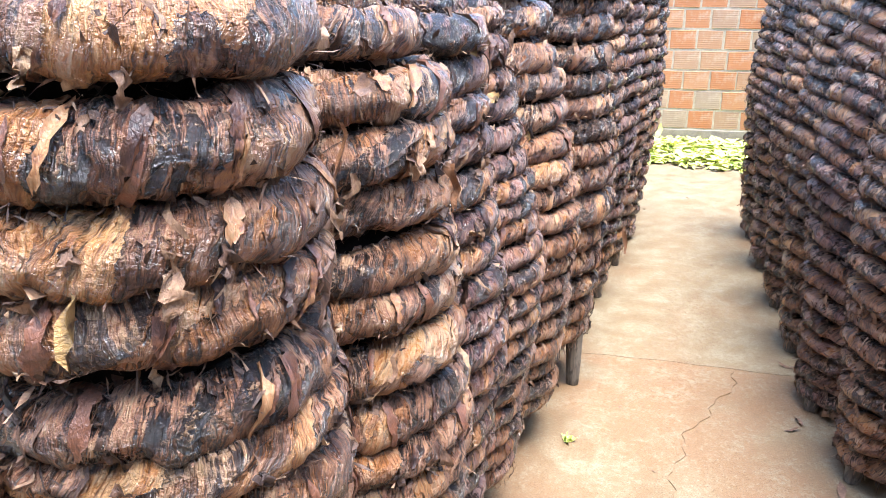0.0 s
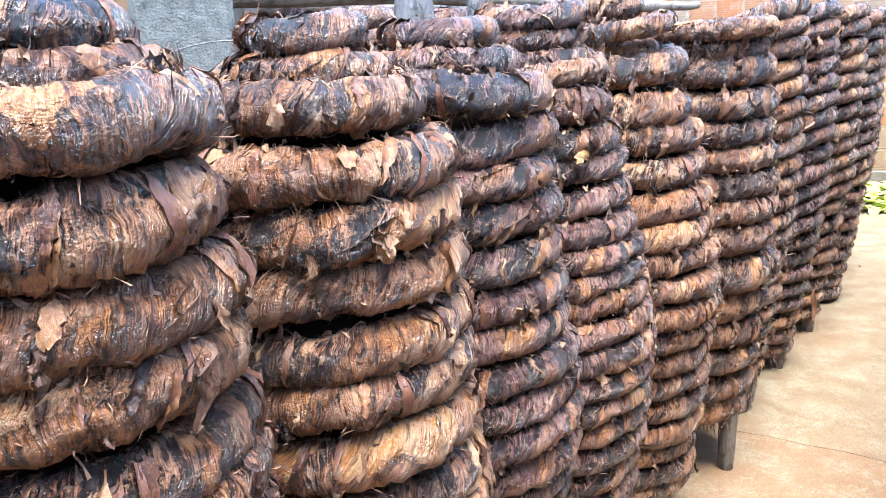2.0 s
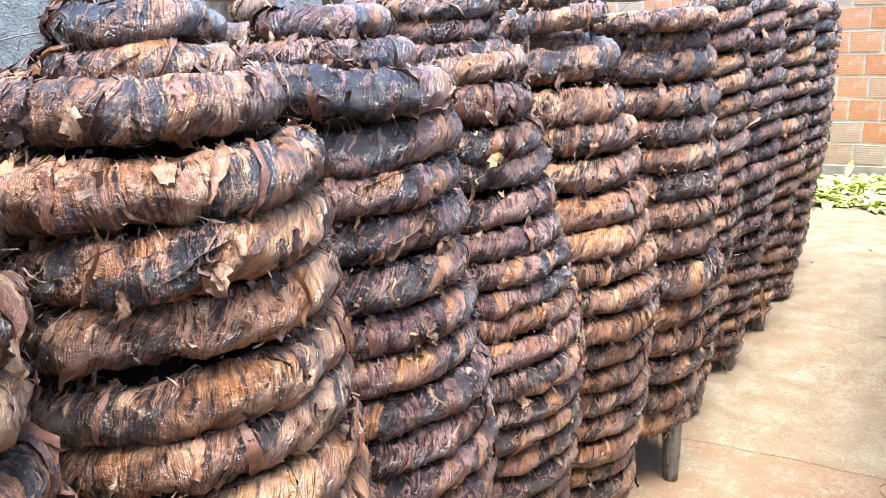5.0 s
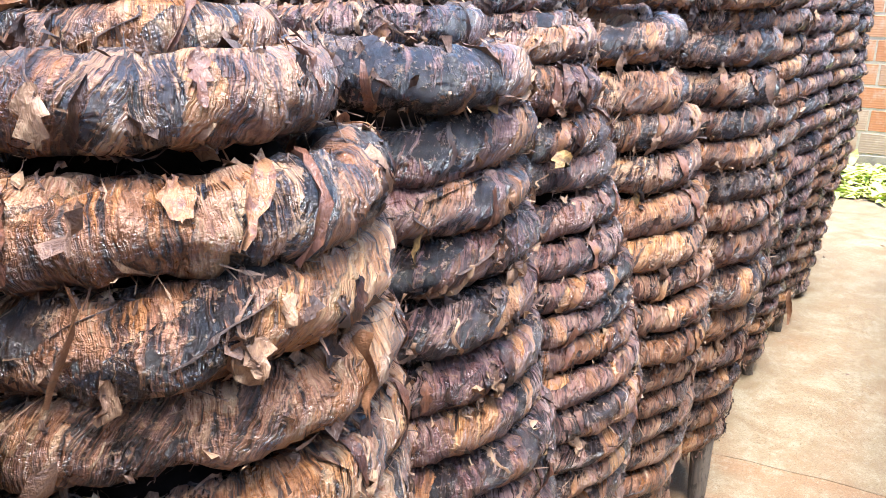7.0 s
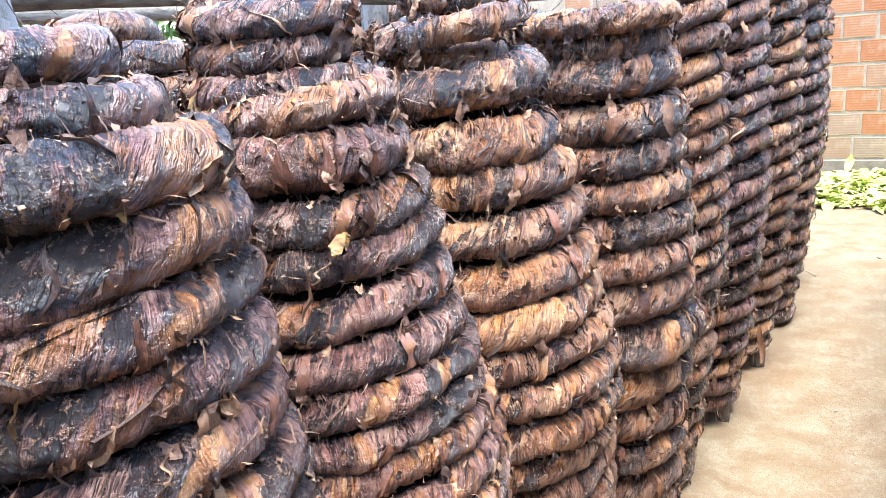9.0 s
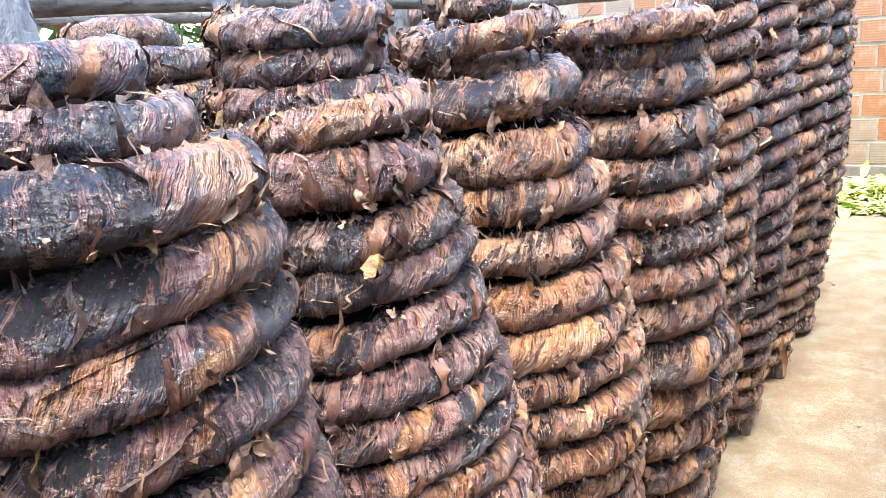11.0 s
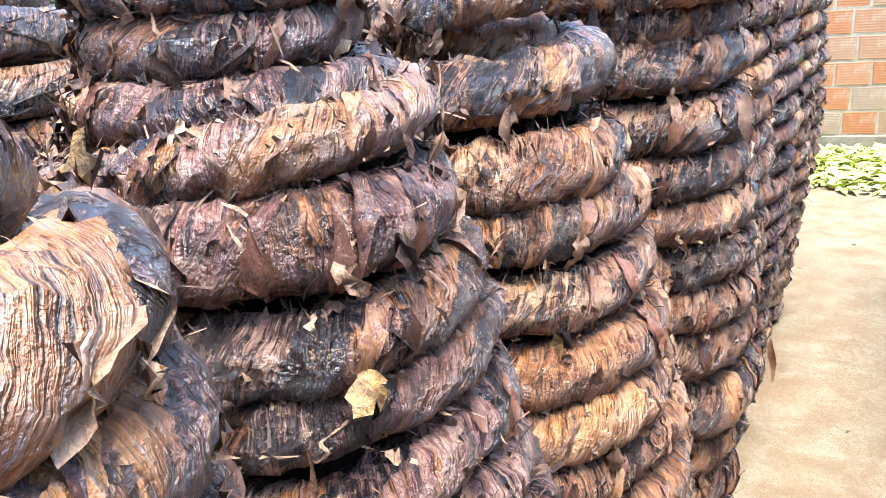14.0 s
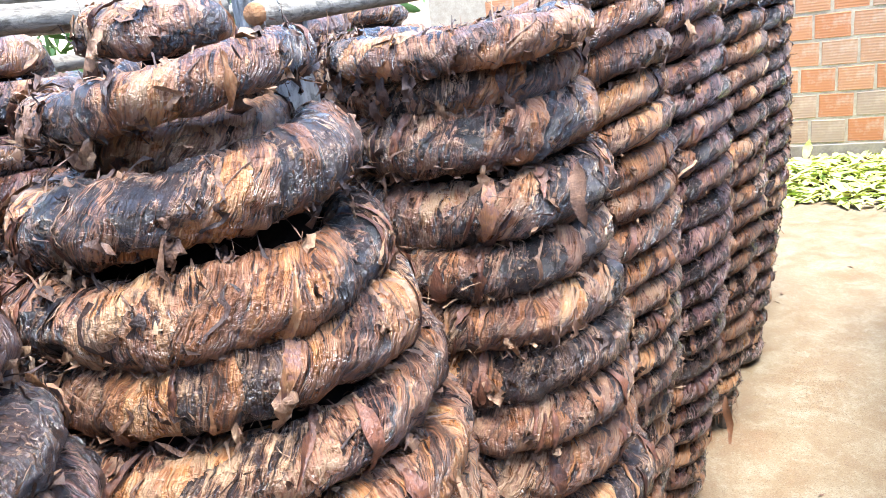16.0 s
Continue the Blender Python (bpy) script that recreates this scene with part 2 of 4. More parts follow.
ROPES = {
    "tan": tobacco_rope("tan_tobacco_rope", [(0.0085, 0.0049, 0.0038), (0.1223, 0.0478, 0.0280), (0.3591, 0.1571, 0.0829), (0.4830, 0.2903, 0.1614)], 0.22, 0.32),
    "dark": tobacco_rope("dark_tobacco_rope", [(0.0057, 0.0039, 0.0053), (0.0617, 0.0261, 0.0280), (0.2103, 0.0922, 0.0788), (0.3583, 0.2148, 0.1732)], 0.32, 0.16),
    "plum": tobacco_rope("plum_tobacco_rope", [(0.0066, 0.0044, 0.0053), (0.0872, 0.0358, 0.0311), (0.2668, 0.1173, 0.0870), (0.4051, 0.2426, 0.1771)], 0.27, 0.24),
    "brown": tobacco_rope("brown_tobacco_rope", [(0.0076, 0.0049, 0.0046), (0.0979, 0.0391, 0.0258), (0.2873, 0.1299, 0.0746), (0.4362, 0.2665, 0.1535)], 0.27, 0.28),
}
SCRAP = dry_leaf("dry_leaf_scrap", [(0.0, (0.012, 0.008, 0.007)), (0.35, (0.050, 0.025, 0.018)), (0.52, (0.135, 0.068, 0.042)), (0.72, (0.29, 0.16, 0.092)), (1.0, (0.58, 0.39, 0.23))], 0.55)
WRAPPER = dry_leaf("wrapper_leaf", [(0.10, (0.008, 0.006, 0.007)), (0.30, (0.065, 0.027, 0.020)), (0.45, (0.20, 0.078, 0.042)), (0.60, (0.145, 0.066, 0.052)), (0.75, (0.36, 0.165, 0.072)), (0.92, (0.54, 0.33, 0.18))], 0.40, 0.5)
LEAF_OCHRE = dry_leaf("ochre_leaf", [(0.2, (0.18, 0.085, 0.028)), (0.8, (0.46, 0.28, 0.095))], 0.55, 0.9)
LEAF_BROWN = dry_leaf("brown_leaf", [(0.2, (0.10, 0.036, 0.016)), (0.8, (0.32, 0.14, 0.06))], 0.5, 0.6)
LEAF_GREEN = dry_leaf("fresh_leaf", [(0.0, (0.0984, 0.23, 0.0328)), (0.25, (0.344, 0.426, 0.082)), (0.6, (0.59, 0.59, 0.164)), (1.0, (0.697, 0.64, 0.279))], 0.6)
FOLIAGE = dry_leaf("foliage", [(0.0, (0.0298, 0.0765, 0.0127)), (0.6, (0.085, 0.17, 0.0298)), (1.0, (0.187, 0.289, 0.0595))], 0.6)
# near-black and almost without gloss: shade of the gaps painted into the drum
CORE_SHADE = plain("inner_windings_gap_shade", (0.004, 0.003, 0.003), (0.016, 0.010, 0.008), 40.0, 1.0)
CORE_SHADE.node_tree.nodes["Principled BSDF"].inputs["Specular IOR Level"].default_value = 0.1
POST = wood("weathered_post", (0.19, 0.155, 0.12), (0.05, 0.04, 0.032))
GREY_POST = wood("grey_timber", (0.31, 0.31, 0.305), (0.10, 0.10, 0.102))
PEELED = wood("peeled_pole", (0.425, 0.374, 0.297), (0.17, 0.14, 0.106))
END_GRAIN = wood("cut_wood_end", (0.45, 0.22, 0.09), (0.28, 0.12, 0.05))
PINE = wood("raw_pine_batten", (0.527, 0.34, 0.196), (0.374, 0.212, 0.111))
CEMENT = plain("cement_post", (0.0935, 0.106, 0.0978), (0.281, 0.302, 0.281), 55.0, 0.9, 0.9)
FLOOR = concrete_floor("orange_stained_concrete", 0.54)
CREAM_FLOOR = concrete_floor("cream_worn_concrete", 0.38)
JOINT = plain("joint_dirt", (0.16, 0.096, 0.052), (0.272, 0.176, 0.104), 30.0)
BRICK = clay_brick()
MORTAR = plain("mortar", (0.33, 0.255, 0.18), (0.48, 0.40, 0.30), 18.0)
PLASTER = plain("grey_plaster", (0.20, 0.165, 0.13), (0.32, 0.27, 0.215), 4.0, 0.9)
PLINTH = plain("plinth_cement", (0.192, 0.152, 0.112), (0.32, 0.264, 0.2), 12.0)


# ---- mesh helpers ----
def mesh_object(name, verts, faces, mat, parent=None, label="", smooth=True, uvs=None):
    me = bpy.data.meshes.new(name)
    me.from_pydata(verts if isinstance(verts, list) else verts.tolist(), [], faces if isinstance(faces, list) else faces.tolist())
    for layer_name, values in (uvs or {}).items():
        layer = me.uv_layers.new(name=layer_name)
        loops = np.empty(len(me.loops), dtype=np.int32)
        me.loops.foreach_get("vertex_index", loops)
        layer.data.foreach_set("uv", np.asarray(values, dtype=np.float32)[loops].ravel())
    if smooth:
        me.polygons.foreach_set("use_smooth", np.ones(len(me.polygons), dtype=bool))
    me.materials.append(mat)
    me.update()
    ob = new(name, me)
    if parent is not None:
        ob.parent = parent
    if label:
        tagged(ob, label)
    return ob


def part(name, bm, mat, parent, label=""):
    me = bpy.data.meshes.new(name)
    bm.to_mesh(me)
    bm.free()
    me.materials.append(mat)
    ob = new(name, me)
    ob.parent = parent
    if label:
        tagged(ob, label)
    return ob


def lattice(ix, iy, seed):
    h = (ix.astype(np.int64) * 374761393 + iy.astype(np.int64) * 668265263 + seed * 974711) & 0x7FFFFFFF
    h = ((h ^ (h >> 13)) * 1274126177) & 0x7FFFFFFF
    h = h ^ (h >> 16)
    return (h & 0xFFFF) / 65535.0 * 2 - 1


def rough2(x, y, seed):
    """Smooth value noise between -1 and 1 over arrays."""
    x, y = np.broadcast_arrays(x, y)
    ix, iy = np.floor(x), np.floor(y)
    fx, fy = x - ix, y - iy
    fx, fy = fx * fx * (3 - 2 * fx), fy * fy * (3 - 2 * fy)
    a, b = lattice(ix, iy, seed), lattice(ix + 1, iy, seed)
    c, d = lattice(ix, iy + 1, seed), lattice(ix + 1, iy + 1, seed)
    return (a * (1 - fx) + b * fx) * (1 - fy) + (c * (1 - fx) + d * fx) * fy


def grid_faces(rows, cols, wrap=False):
    i = np.arange(rows - 1)[:, None] * cols
    j = np.arange(cols if wrap else cols - 1)[None, :]
    k = (j + 1) % cols
    return np.stack([i + j, i + k, i + cols + k, i + cols + j], -1).reshape(-1, 4)


def fibre_strip(rng, length, width, curl, droop):
    """A stray fibre along x: a narrow strip of three pieces."""
    s = np.linspace(0, 1, 4)
    z = length * (curl * s * s - droop * s ** 3)
    y = length * 0.3 * (rng.random() - 0.5) * s * s
    v = []
    for k in range(4):
        w = width * (1 - 0.6 * s[k])
        v += [(length * s[k], y[k] - w / 2, z[k]), (length * s[k], y[k] + w / 2, z[k])]
    return np.array(v)


def curled_leaf(rng, length, width, curl, droop, steps=4):
    """Vertices of a small curled leaf strip lying along x, rising in z, as a steps+1 by 3 sheet."""
    s = np.linspace(0, 1, steps + 1)
    w = width * (np.sin(np.pi * np.clip(s * 0.86 + 0.10, 0, 1)) ** 0.7) * (0.6 + 0.8 * rng.random(steps + 1))
    z = length * (curl * s * s - droop * s ** 3 + 0.07 * np.sin(9 * s + 6 * rng.random()))
    x = length * s
    side = length * 0.25 * (rng.random() - 0.5) * s * s
    v = []
    for k in range(steps + 1):
        cup = w[k] * (0.25 + 0.5 * rng.random())
        v += [(x[k], side[k] - w[k] / 2, z[k] + cup), (x[k], side[k], z[k]), (x[k], side[k] + w[k] / 2, z[k] + cup * rng.random())]
    return np.array(v)


def coil(x, y, turns, seed, rope="tan", around=22, step=0.006, scraps=60, fuzz=60, ruffles=20, tatters=2, wraps=4, leg=(), post=None, tilt=None, lean=(0.0, 0.0), face=-45, fine_above=0.0, label=""):
    """A roll of tobacco rope wound on an upright wooden reel. turns: rows of (height of the rope's middle, outer radius).
    lean: how much the turns rise towards x and y; face: the side, in degrees, that is modelled most finely."""
    rng = np.random.default_rng(seed)
    thing = new("tobacco_roll")
    thing.location = (x, y, 0)
    tagged(thing, label or "tall roll of twisted dark brown tobacco rope", "tobacco roll", "rolls of tobacco rope")
    zs = np.array([t[0] for t in turns])
    rs = np.array([t[1] for t in turns])
    gaps = np.abs(np.diff(zs))
    half = np.empty(len(zs))
    half[0], half[-1] = gaps[0] / 2, gaps[-1] / 2
    half[1:-1] = 0.1 * (gaps[:-1] + gaps[1:]) + 0.3 * np.maximum(gaps[:-1], gaps[1:])
    half = np.clip(half * 0.90, 0.019, 0.042)
    rings = np.maximum(rs - half, half * 1.1)
    start = radians(face + 150)
    travelled = rng.random() * 50
    flake_v, flake_f, n_v = [], [], 0
    wrap_v, wrap_f = [], []
    for i in range(len(zs)):
        ring = rings[i]
        coarse = 1.0 if zs[i] > fine_above else 2.6
        n = max(36, int(2 * math.pi * ring / (step * coarse)))
        lin = np.linspace(0, 1, n + 1)
        # closer rows of points on the side that faces the yard
        u = lin - 0.125 * np.sin(2 * math.pi * (lin + 0.083)) + 0.125 * math.sin(2 * math.pi * 0.083)
        u = (u - u[0]) / (u[-1] - u[0])
        u = 2 * lin - u
        phi = start + 2 * math.pi * u
        # the rope lies level round the front and passes to the next turn at the back
        after = np.clip((u - 0.84) / 0.16, 0, 1)
        after = after * after * (3 - 2 * after)
        nxt = min(i + 1, len(zs) - 1)
        zc = zs[i] + (zs[nxt] - zs[i]) * after
        rc = ring + (rings[nxt] - ring) * after
        tr = half[i] + (half[nxt] - half[i]) * after
        s = travelled + u * 2 * math.pi * ring
        travelled = s[-1]
        fade = np.sin(np.pi * np.clip(u * 8, 0, 0.5)) * np.sin(np.pi * np.clip((1 - u) * 8, 0, 0.5))
        zc = zc + fade * (0.0045 * rough2(s * 5, 0 * s, seed + i) + 0.003 * rough2(s * 14, 0 * s, seed + 7 + i))
        rc = rc + fade * (0.005 * rough2(s * 6, 0 * s + 3, seed + 31 + i) + 0.004 * rough2(s * 17, 0 * s, seed + 57))
        zc = zc + rc * (lean[0] * np.cos(phi) + lean[1] * np.sin(phi)) * min(1.0, max(0.0, (zs[i] - 0.12) / 0.40))
        if tilt and i in tilt:
            zc = zc + fade * tilt[i] * np.sin(phi + radians(45))
        theta = np.linspace(0, 2 * math.pi, around + 1)
        S, T = np.meshgrid(s, theta, indexing="ij")
        # leaf bands: their number along the rope, sheared by the twist
        B = 27 * S + 1.6 * rough2(S * 9, 0 * S, seed + 2) + (0.62 + 0.5 * rough2(S * 9, 0 * S, seed + 4)) * (T - math.pi) * 0.75 + 0.25 * rough2(S * 40, 2 * np.cos(T), seed + 6)
        inside = B - np.floor(B)
        thick = 0.5 + 0.5 * rough2(np.floor(B), 0 * S, seed + 8)
        ledge = thick * (0.16 * inside ** 3 - 0.05 * np.exp(-inside * 14)) + (0.5 + thick) * 0.11 * (1 - (2 * inside - 1) ** 4) - 0.05
        A = S * 105 + 1.6 * T
        lumps = 0.11 * rough2(S * 20, np.cos(T) * 1.3 + 5, seed + 11) + 0.10 * rough2(S * 55, np.sin(T) * 2.2 + np.cos(T), seed + 13)
        crease = 0.09 * rough2(A, 1.6 * np.cos(T) + 0.8 * np.sin(2 * T), seed + 17) + 0.06 * rough2(A * 1.9, 3.2 * np.cos(T) + 1.9 * np.sin(T), seed + 23)
        R = tr[:, None] * (1 + ledge + lumps + crease)
        if i == len(zs) - 1:
            R = R * np.clip((1 - u) * 9, 0.05, 1)[:, None] ** 0.5
        if i == 0:
            R = R * np.clip(u * 9, 0.3, 1)[:, None] ** 0.5
        # theta 0 points inwards, where the seam of the sheet is hidden
        out = -np.cos(T) * R
        up = np.sin(T) * R
        P = np.stack([(rc[:, None] + out) * np.cos(phi)[:, None], (rc[:, None] + out) * np.sin(phi)[:, None], zc[:, None] + up], -1)
        maps = {"UVMap": np.stack([S, T * half[i]], -1).reshape(-1, 2), "Band": np.stack([B, T], -1).reshape(-1, 2)}
        mesh_object("rope_turn", P.reshape(-1, 3), grid_faces(n + 1, around + 1), ROPES[rope], thing, uvs=maps)
        turn_off = np.abs((phi - radians(face) + math.pi) % (2 * math.pi) - math.pi)
        shown = np.nonzero(turn_off[4:-5] < radians(112))[0] + 4
        # ragged free edges of the leaf bands, lifted off the rope
        for _ in range(int(ruffles * min(1.0, ring / 0.13) / coarse * (0.6 + 0.8 * rng.random()))):
            k0 = int(shown[rng.integers(0, len(shown))])
            j0 = around * (0.5 + 0.5 * (rng.random() - 0.5) - 0.14)
            span = around * rng.uniform(0.10, 0.42)
            shear = rng.normal(0.0, 3.0) - 2.0
            way = 1 if rng.random() < 0.8 else -1
            wide, lift = 0.002 + 0.005 * rng.random() ** 2, 0.0006 + 0.0045 * rng.random() ** 2.5
            m_ = 10
            sheet = []
            for q in range(m_):
                jf = min(max(j0 + span * q / (m_ - 1), 1.0), around - 1.001)
                kf = min(max(k0 + shear * q / (m_ - 1) + 0.6 * math.sin(q * 0.9 + k0), 1.0), n - 2.001)
                j, k = int(jf), int(kf)
                fj, fk = jf - j, kf - k
                p = (P[k, j] * (1 - fj) + P[k, j + 1] * fj) * (1 - fk) + (P[k + 1, j] * (1 - fj) + P[k + 1, j + 1] * fj) * fk
                side = P[k + 1, j] - P[k - 1, j]
                side = way * side / (np.linalg.norm(side) + 1e-9)
                nor = p - np.array([rc[k] * math.cos(phi[k]), rc[k] * math.sin(phi[k]), zc[k]])
                nor = nor / (np.linalg.norm(nor) + 1e-9)
                taper = math.sin(math.pi * (q + 0.4) / (m_ - 0.2)) ** 0.6
                w1, l1 = wide * taper * rng.uniform(0.65, 1.15), lift * rng.uniform(0.5, 1.2)
                sheet += [p - nor * 0.0015 - side * 0.002, p + side * w1 * 0.55 + nor * (0.0008 + 0.5 * l1), p + side * w1 + nor * (l1 * rng.uniform(0.5, 1.6))]
            flake_v.append(np.array(sheet))
            flake_f.append(grid_faces(m_, 3) + n_v)
            n_v += len(sheet)
        # whole leaves wound over the rope, their edges lifting
        for _ in range(int(wraps * min(1.0, ring / 0.13) / coarse * (0.5 + rng.random()))):
            k0 = int(shown[rng.integers(0, len(shown))])
            j0 = around * rng.uniform(0.32, 0.62)
            pitch = np.linalg.norm(P[k0 + 1, around // 2] - P[k0, around // 2]) + 1e-6
            span, broad = around * rng.uniform(0.16, 0.42), rng.uniform(0.005, 0.019) / pitch
            shear = rng.uniform(-0.1, 0.8) * 2 * math.pi * half[i] / around / pitch
            q = np.linspace(-0.5, 0.5, 10)[:, None]
            c = np.linspace(-0.5, 0.5, 5)[None, :]
            ragged = np.cos(math.pi * q * 0.92) ** 0.6 * rng.uniform(0.5, 1.4, (10, 1))
            jf = np.clip(j0 + span * q + rng.uniform(-0.25, 0.25, (10, 5)), 1, around - 1.01)
            kf = np.clip(k0 - shear * span * q + broad * ragged * c, 1, n - 1.01)
            jj, kk = jf.astype(int), kf.astype(int)
            fj, fk = (jf - jj)[..., None], (kf - kk)[..., None]
            p = (P[kk, jj] * (1 - fj) + P[kk, jj + 1] * fj) * (1 - fk) + (P[kk + 1, jj] * (1 - fj) + P[kk + 1, jj + 1] * fj) * fk
            nor = p - np.stack([rc[kk] * np.cos(phi[kk]), rc[kk] * np.sin(phi[kk]), zc[kk]], -1)
            nor = nor / (np.linalg.norm(nor, axis=-1, keepdims=True) + 1e-9)
            loose = rng.uniform(0.0004, 0.0045) * (np.abs(c) * 2) ** 3 * rng.uniform(0.1, 1.3, (10, 5)) + rng.uniform(0, 0.006) * np.clip(np.abs(q) * 2 - 0.6, 0, 1) ** 2
            wrap_v.append((p + nor * (0.0012 + 0.0008 * rng.random((10, 5)) + loose)[..., None]).reshape(-1, 3))
            wrap_f.append(grid_faces(10, 5) + 50 * len(wrap_f))
        # torn flaps, crumbs of leaf and stray fibres on the outer side
        for kind, count in (("flap", scraps * 0.34), ("flake", scraps), ("fibre", fuzz)):
            for _ in range(int(count * min(1.0, (ring / 0.13) ** 1.5) / coarse * (0.5 + rng.random()))):
                k = int(shown[rng.integers(0, len(shown))])
                spread = 0.40 * (rng.random() + rng.random() - 1)
                if rng.random() < 0.45:
                    # most scraps cling along the upper and lower edge of a turn
                    spread = (0.13 + 0.12 * rng.random()) * (1 if rng.random() < 0.5 else -1)
                j = int(around * (0.5 + spread))
                p = P[k, j]
                side = P[k + 1, j] - p
                side = side / (np.linalg.norm(side) + 1e-9)
                centre = np.array([rc[k] * math.cos(phi[k]), rc[k] * math.sin(phi[k]), zc[k]])
                nor = (p - centre) / (np.linalg.norm(p - centre) + 1e-9)
                if kind == "flap":
                    length = 0.008 + 0.013 * rng.random()
                    v = curled_leaf(rng, length, length * (0.25 + 0.4 * rng.random()), rng.uniform(0.0, 0.25) - length / 0.06, 0.2 * rng.random(), 4)
                elif kind == "flake":
                    length = 0.004 + 0.013 * rng.random() ** 2
                    v = curled_leaf(rng, length, length * (0.25 + 0.6 * rng.random()), 0.05 + 0.5 * rng.random(), 0.5 * rng.random(), 3)
                else:
                    length = 0.008 + 0.026 * rng.random() ** 2
                    # half of the fibres follow the round of the rope, the rest stand off
                    rise = rng.uniform(0.1, 0.4) - length / 0.06 if rng.random() < 0.5 else rng.uniform(0.0, 0.8)
                    v = fibre_strip(rng, length, 0.0007 + 0.0013 * rng.random(), rise, 0.6 * rng.random())
                v = v + rng.normal(0, 0.10 if kind != "fibre" else 0.03, v.shape) * length
                a = rng.normal(radians(105), 0.75)
                b = np.cross(nor, side)
                xd = math.cos(a) * side + math.sin(a) * b
                if abs(spread) > 0.13:
                    # scraps at the edges stand off the rope
                    xd = xd + nor * (rng.uniform(0.1, 0.9) if kind == "fibre" else rng.uniform(0.0, 0.35))
                    xd = xd / np.linalg.norm(xd)
                yd = np.cross(nor, xd)
                yd = yd / (np.linalg.norm(yd) + 1e-9)
                v = p - nor * 0.002 + v[:, :1] * xd + v[:, 1:2] * yd + v[:, 2:] * nor
                flake_v.append(v)
                flake_f.append((grid_faces(4, 2) if kind == "fibre" else grid_faces(len(v) // 3, 3)) + n_v)
                n_v += len(v)
        # crumpled tatters that hang over the lower edge of a turn
        for _ in range(int(tatters * min(1.0, ring / 0.13) / coarse * (0.4 + 1.2 * rng.random()))):
            k = int(shown[rng.integers(0, len(shown))])
            j = int(around * rng.uniform(0.42, 0.72))
            p = P[k, j]
            side = P[k + 1, j] - p
            side = side / (np.linalg.norm(side) + 1e-9)
            outw = np.array([math.cos(phi[k]), math.sin(phi[k]), 0.0])
            rows_, cols_ = 7, 4
            long_, broad = rng.uniform(0.012, 0.040), rng.uniform(0.006, 0.020)
            q = np.linspace(0, 1, rows_)[:, None]
            c = np.linspace(-0.5, 0.5, cols_)[None, :]
            w = broad * np.sin(np.pi * (0.12 + 0.83 * q)) * rng.uniform(0.6, 1.3, (rows_, 1))
            away = long_ * (rng.uniform(0.1, 0.5) * q - rng.uniform(0.1, 0.6) * q * q) + 0.5 * w * np.abs(c) * rng.uniform(-1, 1.5)
            sway = rng.uniform(-0.5, 0.5) * long_ * q * q
            sheet = p + (sway + w * c)[..., None] * side - (long_ * q + 0 * c)[..., None] * np.array([0, 0, 1.0]) + away[..., None] * outw
            sheet = sheet + rng.normal(0, 0.0022, sheet.shape)
            flake_v.append(sheet.reshape(-1, 3))
            flake_f.append(grid_faces(rows_, cols_) + n_v)
            n_v += rows_ * cols_
    # strips and roots of leaf that dangle under the last turn
    for _ in range(26):
        a = radians(face) + rng.normal(0, 0.9)
        r0 = rings[-1] + half[-1] * rng.uniform(-0.3, 0.95)
        top = np.array([r0 * math.cos(a), r0 * math.sin(a), zs[-1] - half[-1] * rng.uniform(0.0, 0.8)])
        long_, thin = min(rng.uniform(0.015, 0.06), max(0.012, top[2] - 0.012)), rng.uniform(0.0012, 0.005)
        v = curled_leaf(rng, long_, thin, rng.uniform(-0.3, 0.5), rng.uniform(0, 0.5), 5)
        outw = np.array([math.cos(a), math.sin(a), 0.0])
        v = top + v[:, :1] * np.array([0, 0, -1.0]) + v[:, 1:2] * np.array([-outw[1], outw[0], 0]) + v[:, 2:] * outw
        flake_v.append(v)
        flake_f.append(grid_faces(6, 3) + n_v)
        n_v += len(v)
    if flake_v:
        scrap = mesh_object("leaf_debris", np.concatenate(flake_v), np.concatenate(flake_f), SCRAP, thing, "torn dry leaf scraps and fibres")
        scrap["kind"] = "stuff"
    if wrap_v:
        wound = mesh_object("wrapper_leaves", np.concatenate(wrap_v), np.concatenate(wrap_f), WRAPPER, thing, "glossy cured leaves wound over the rope")
        wound["kind"] = "stuff"
    # reel: drum of inner windings, near-black as painted gap shade; a post, short legs
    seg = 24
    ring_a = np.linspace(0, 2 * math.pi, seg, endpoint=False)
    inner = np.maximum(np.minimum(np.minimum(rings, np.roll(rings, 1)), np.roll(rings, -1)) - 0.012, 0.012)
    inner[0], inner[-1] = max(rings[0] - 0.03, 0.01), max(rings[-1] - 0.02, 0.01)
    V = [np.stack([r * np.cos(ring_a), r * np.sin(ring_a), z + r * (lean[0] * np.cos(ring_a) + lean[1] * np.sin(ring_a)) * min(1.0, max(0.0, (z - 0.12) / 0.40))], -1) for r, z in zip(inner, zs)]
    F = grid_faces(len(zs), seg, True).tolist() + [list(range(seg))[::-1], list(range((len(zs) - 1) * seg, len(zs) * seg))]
    mesh_object("reel_core", np.concatenate(V), F, CORE_SHADE, thing)
    for k, (lx, ly) in enumerate(leg):
        log_mesh("leg", (lx, ly, 0.0), (lx * 0.95, ly * 0.95, zs[-1] + 0.05), 0.020, 0.026, POST, thing, seed=seed + k)
    if post:
        px, py, top, r0, r1 = post
        log_mesh("post", (px, py, zs[0] - 0.10), (px + 0.012, py, top), r0, r1, GREY_POST, thing, seed=seed + 2)
    return thing


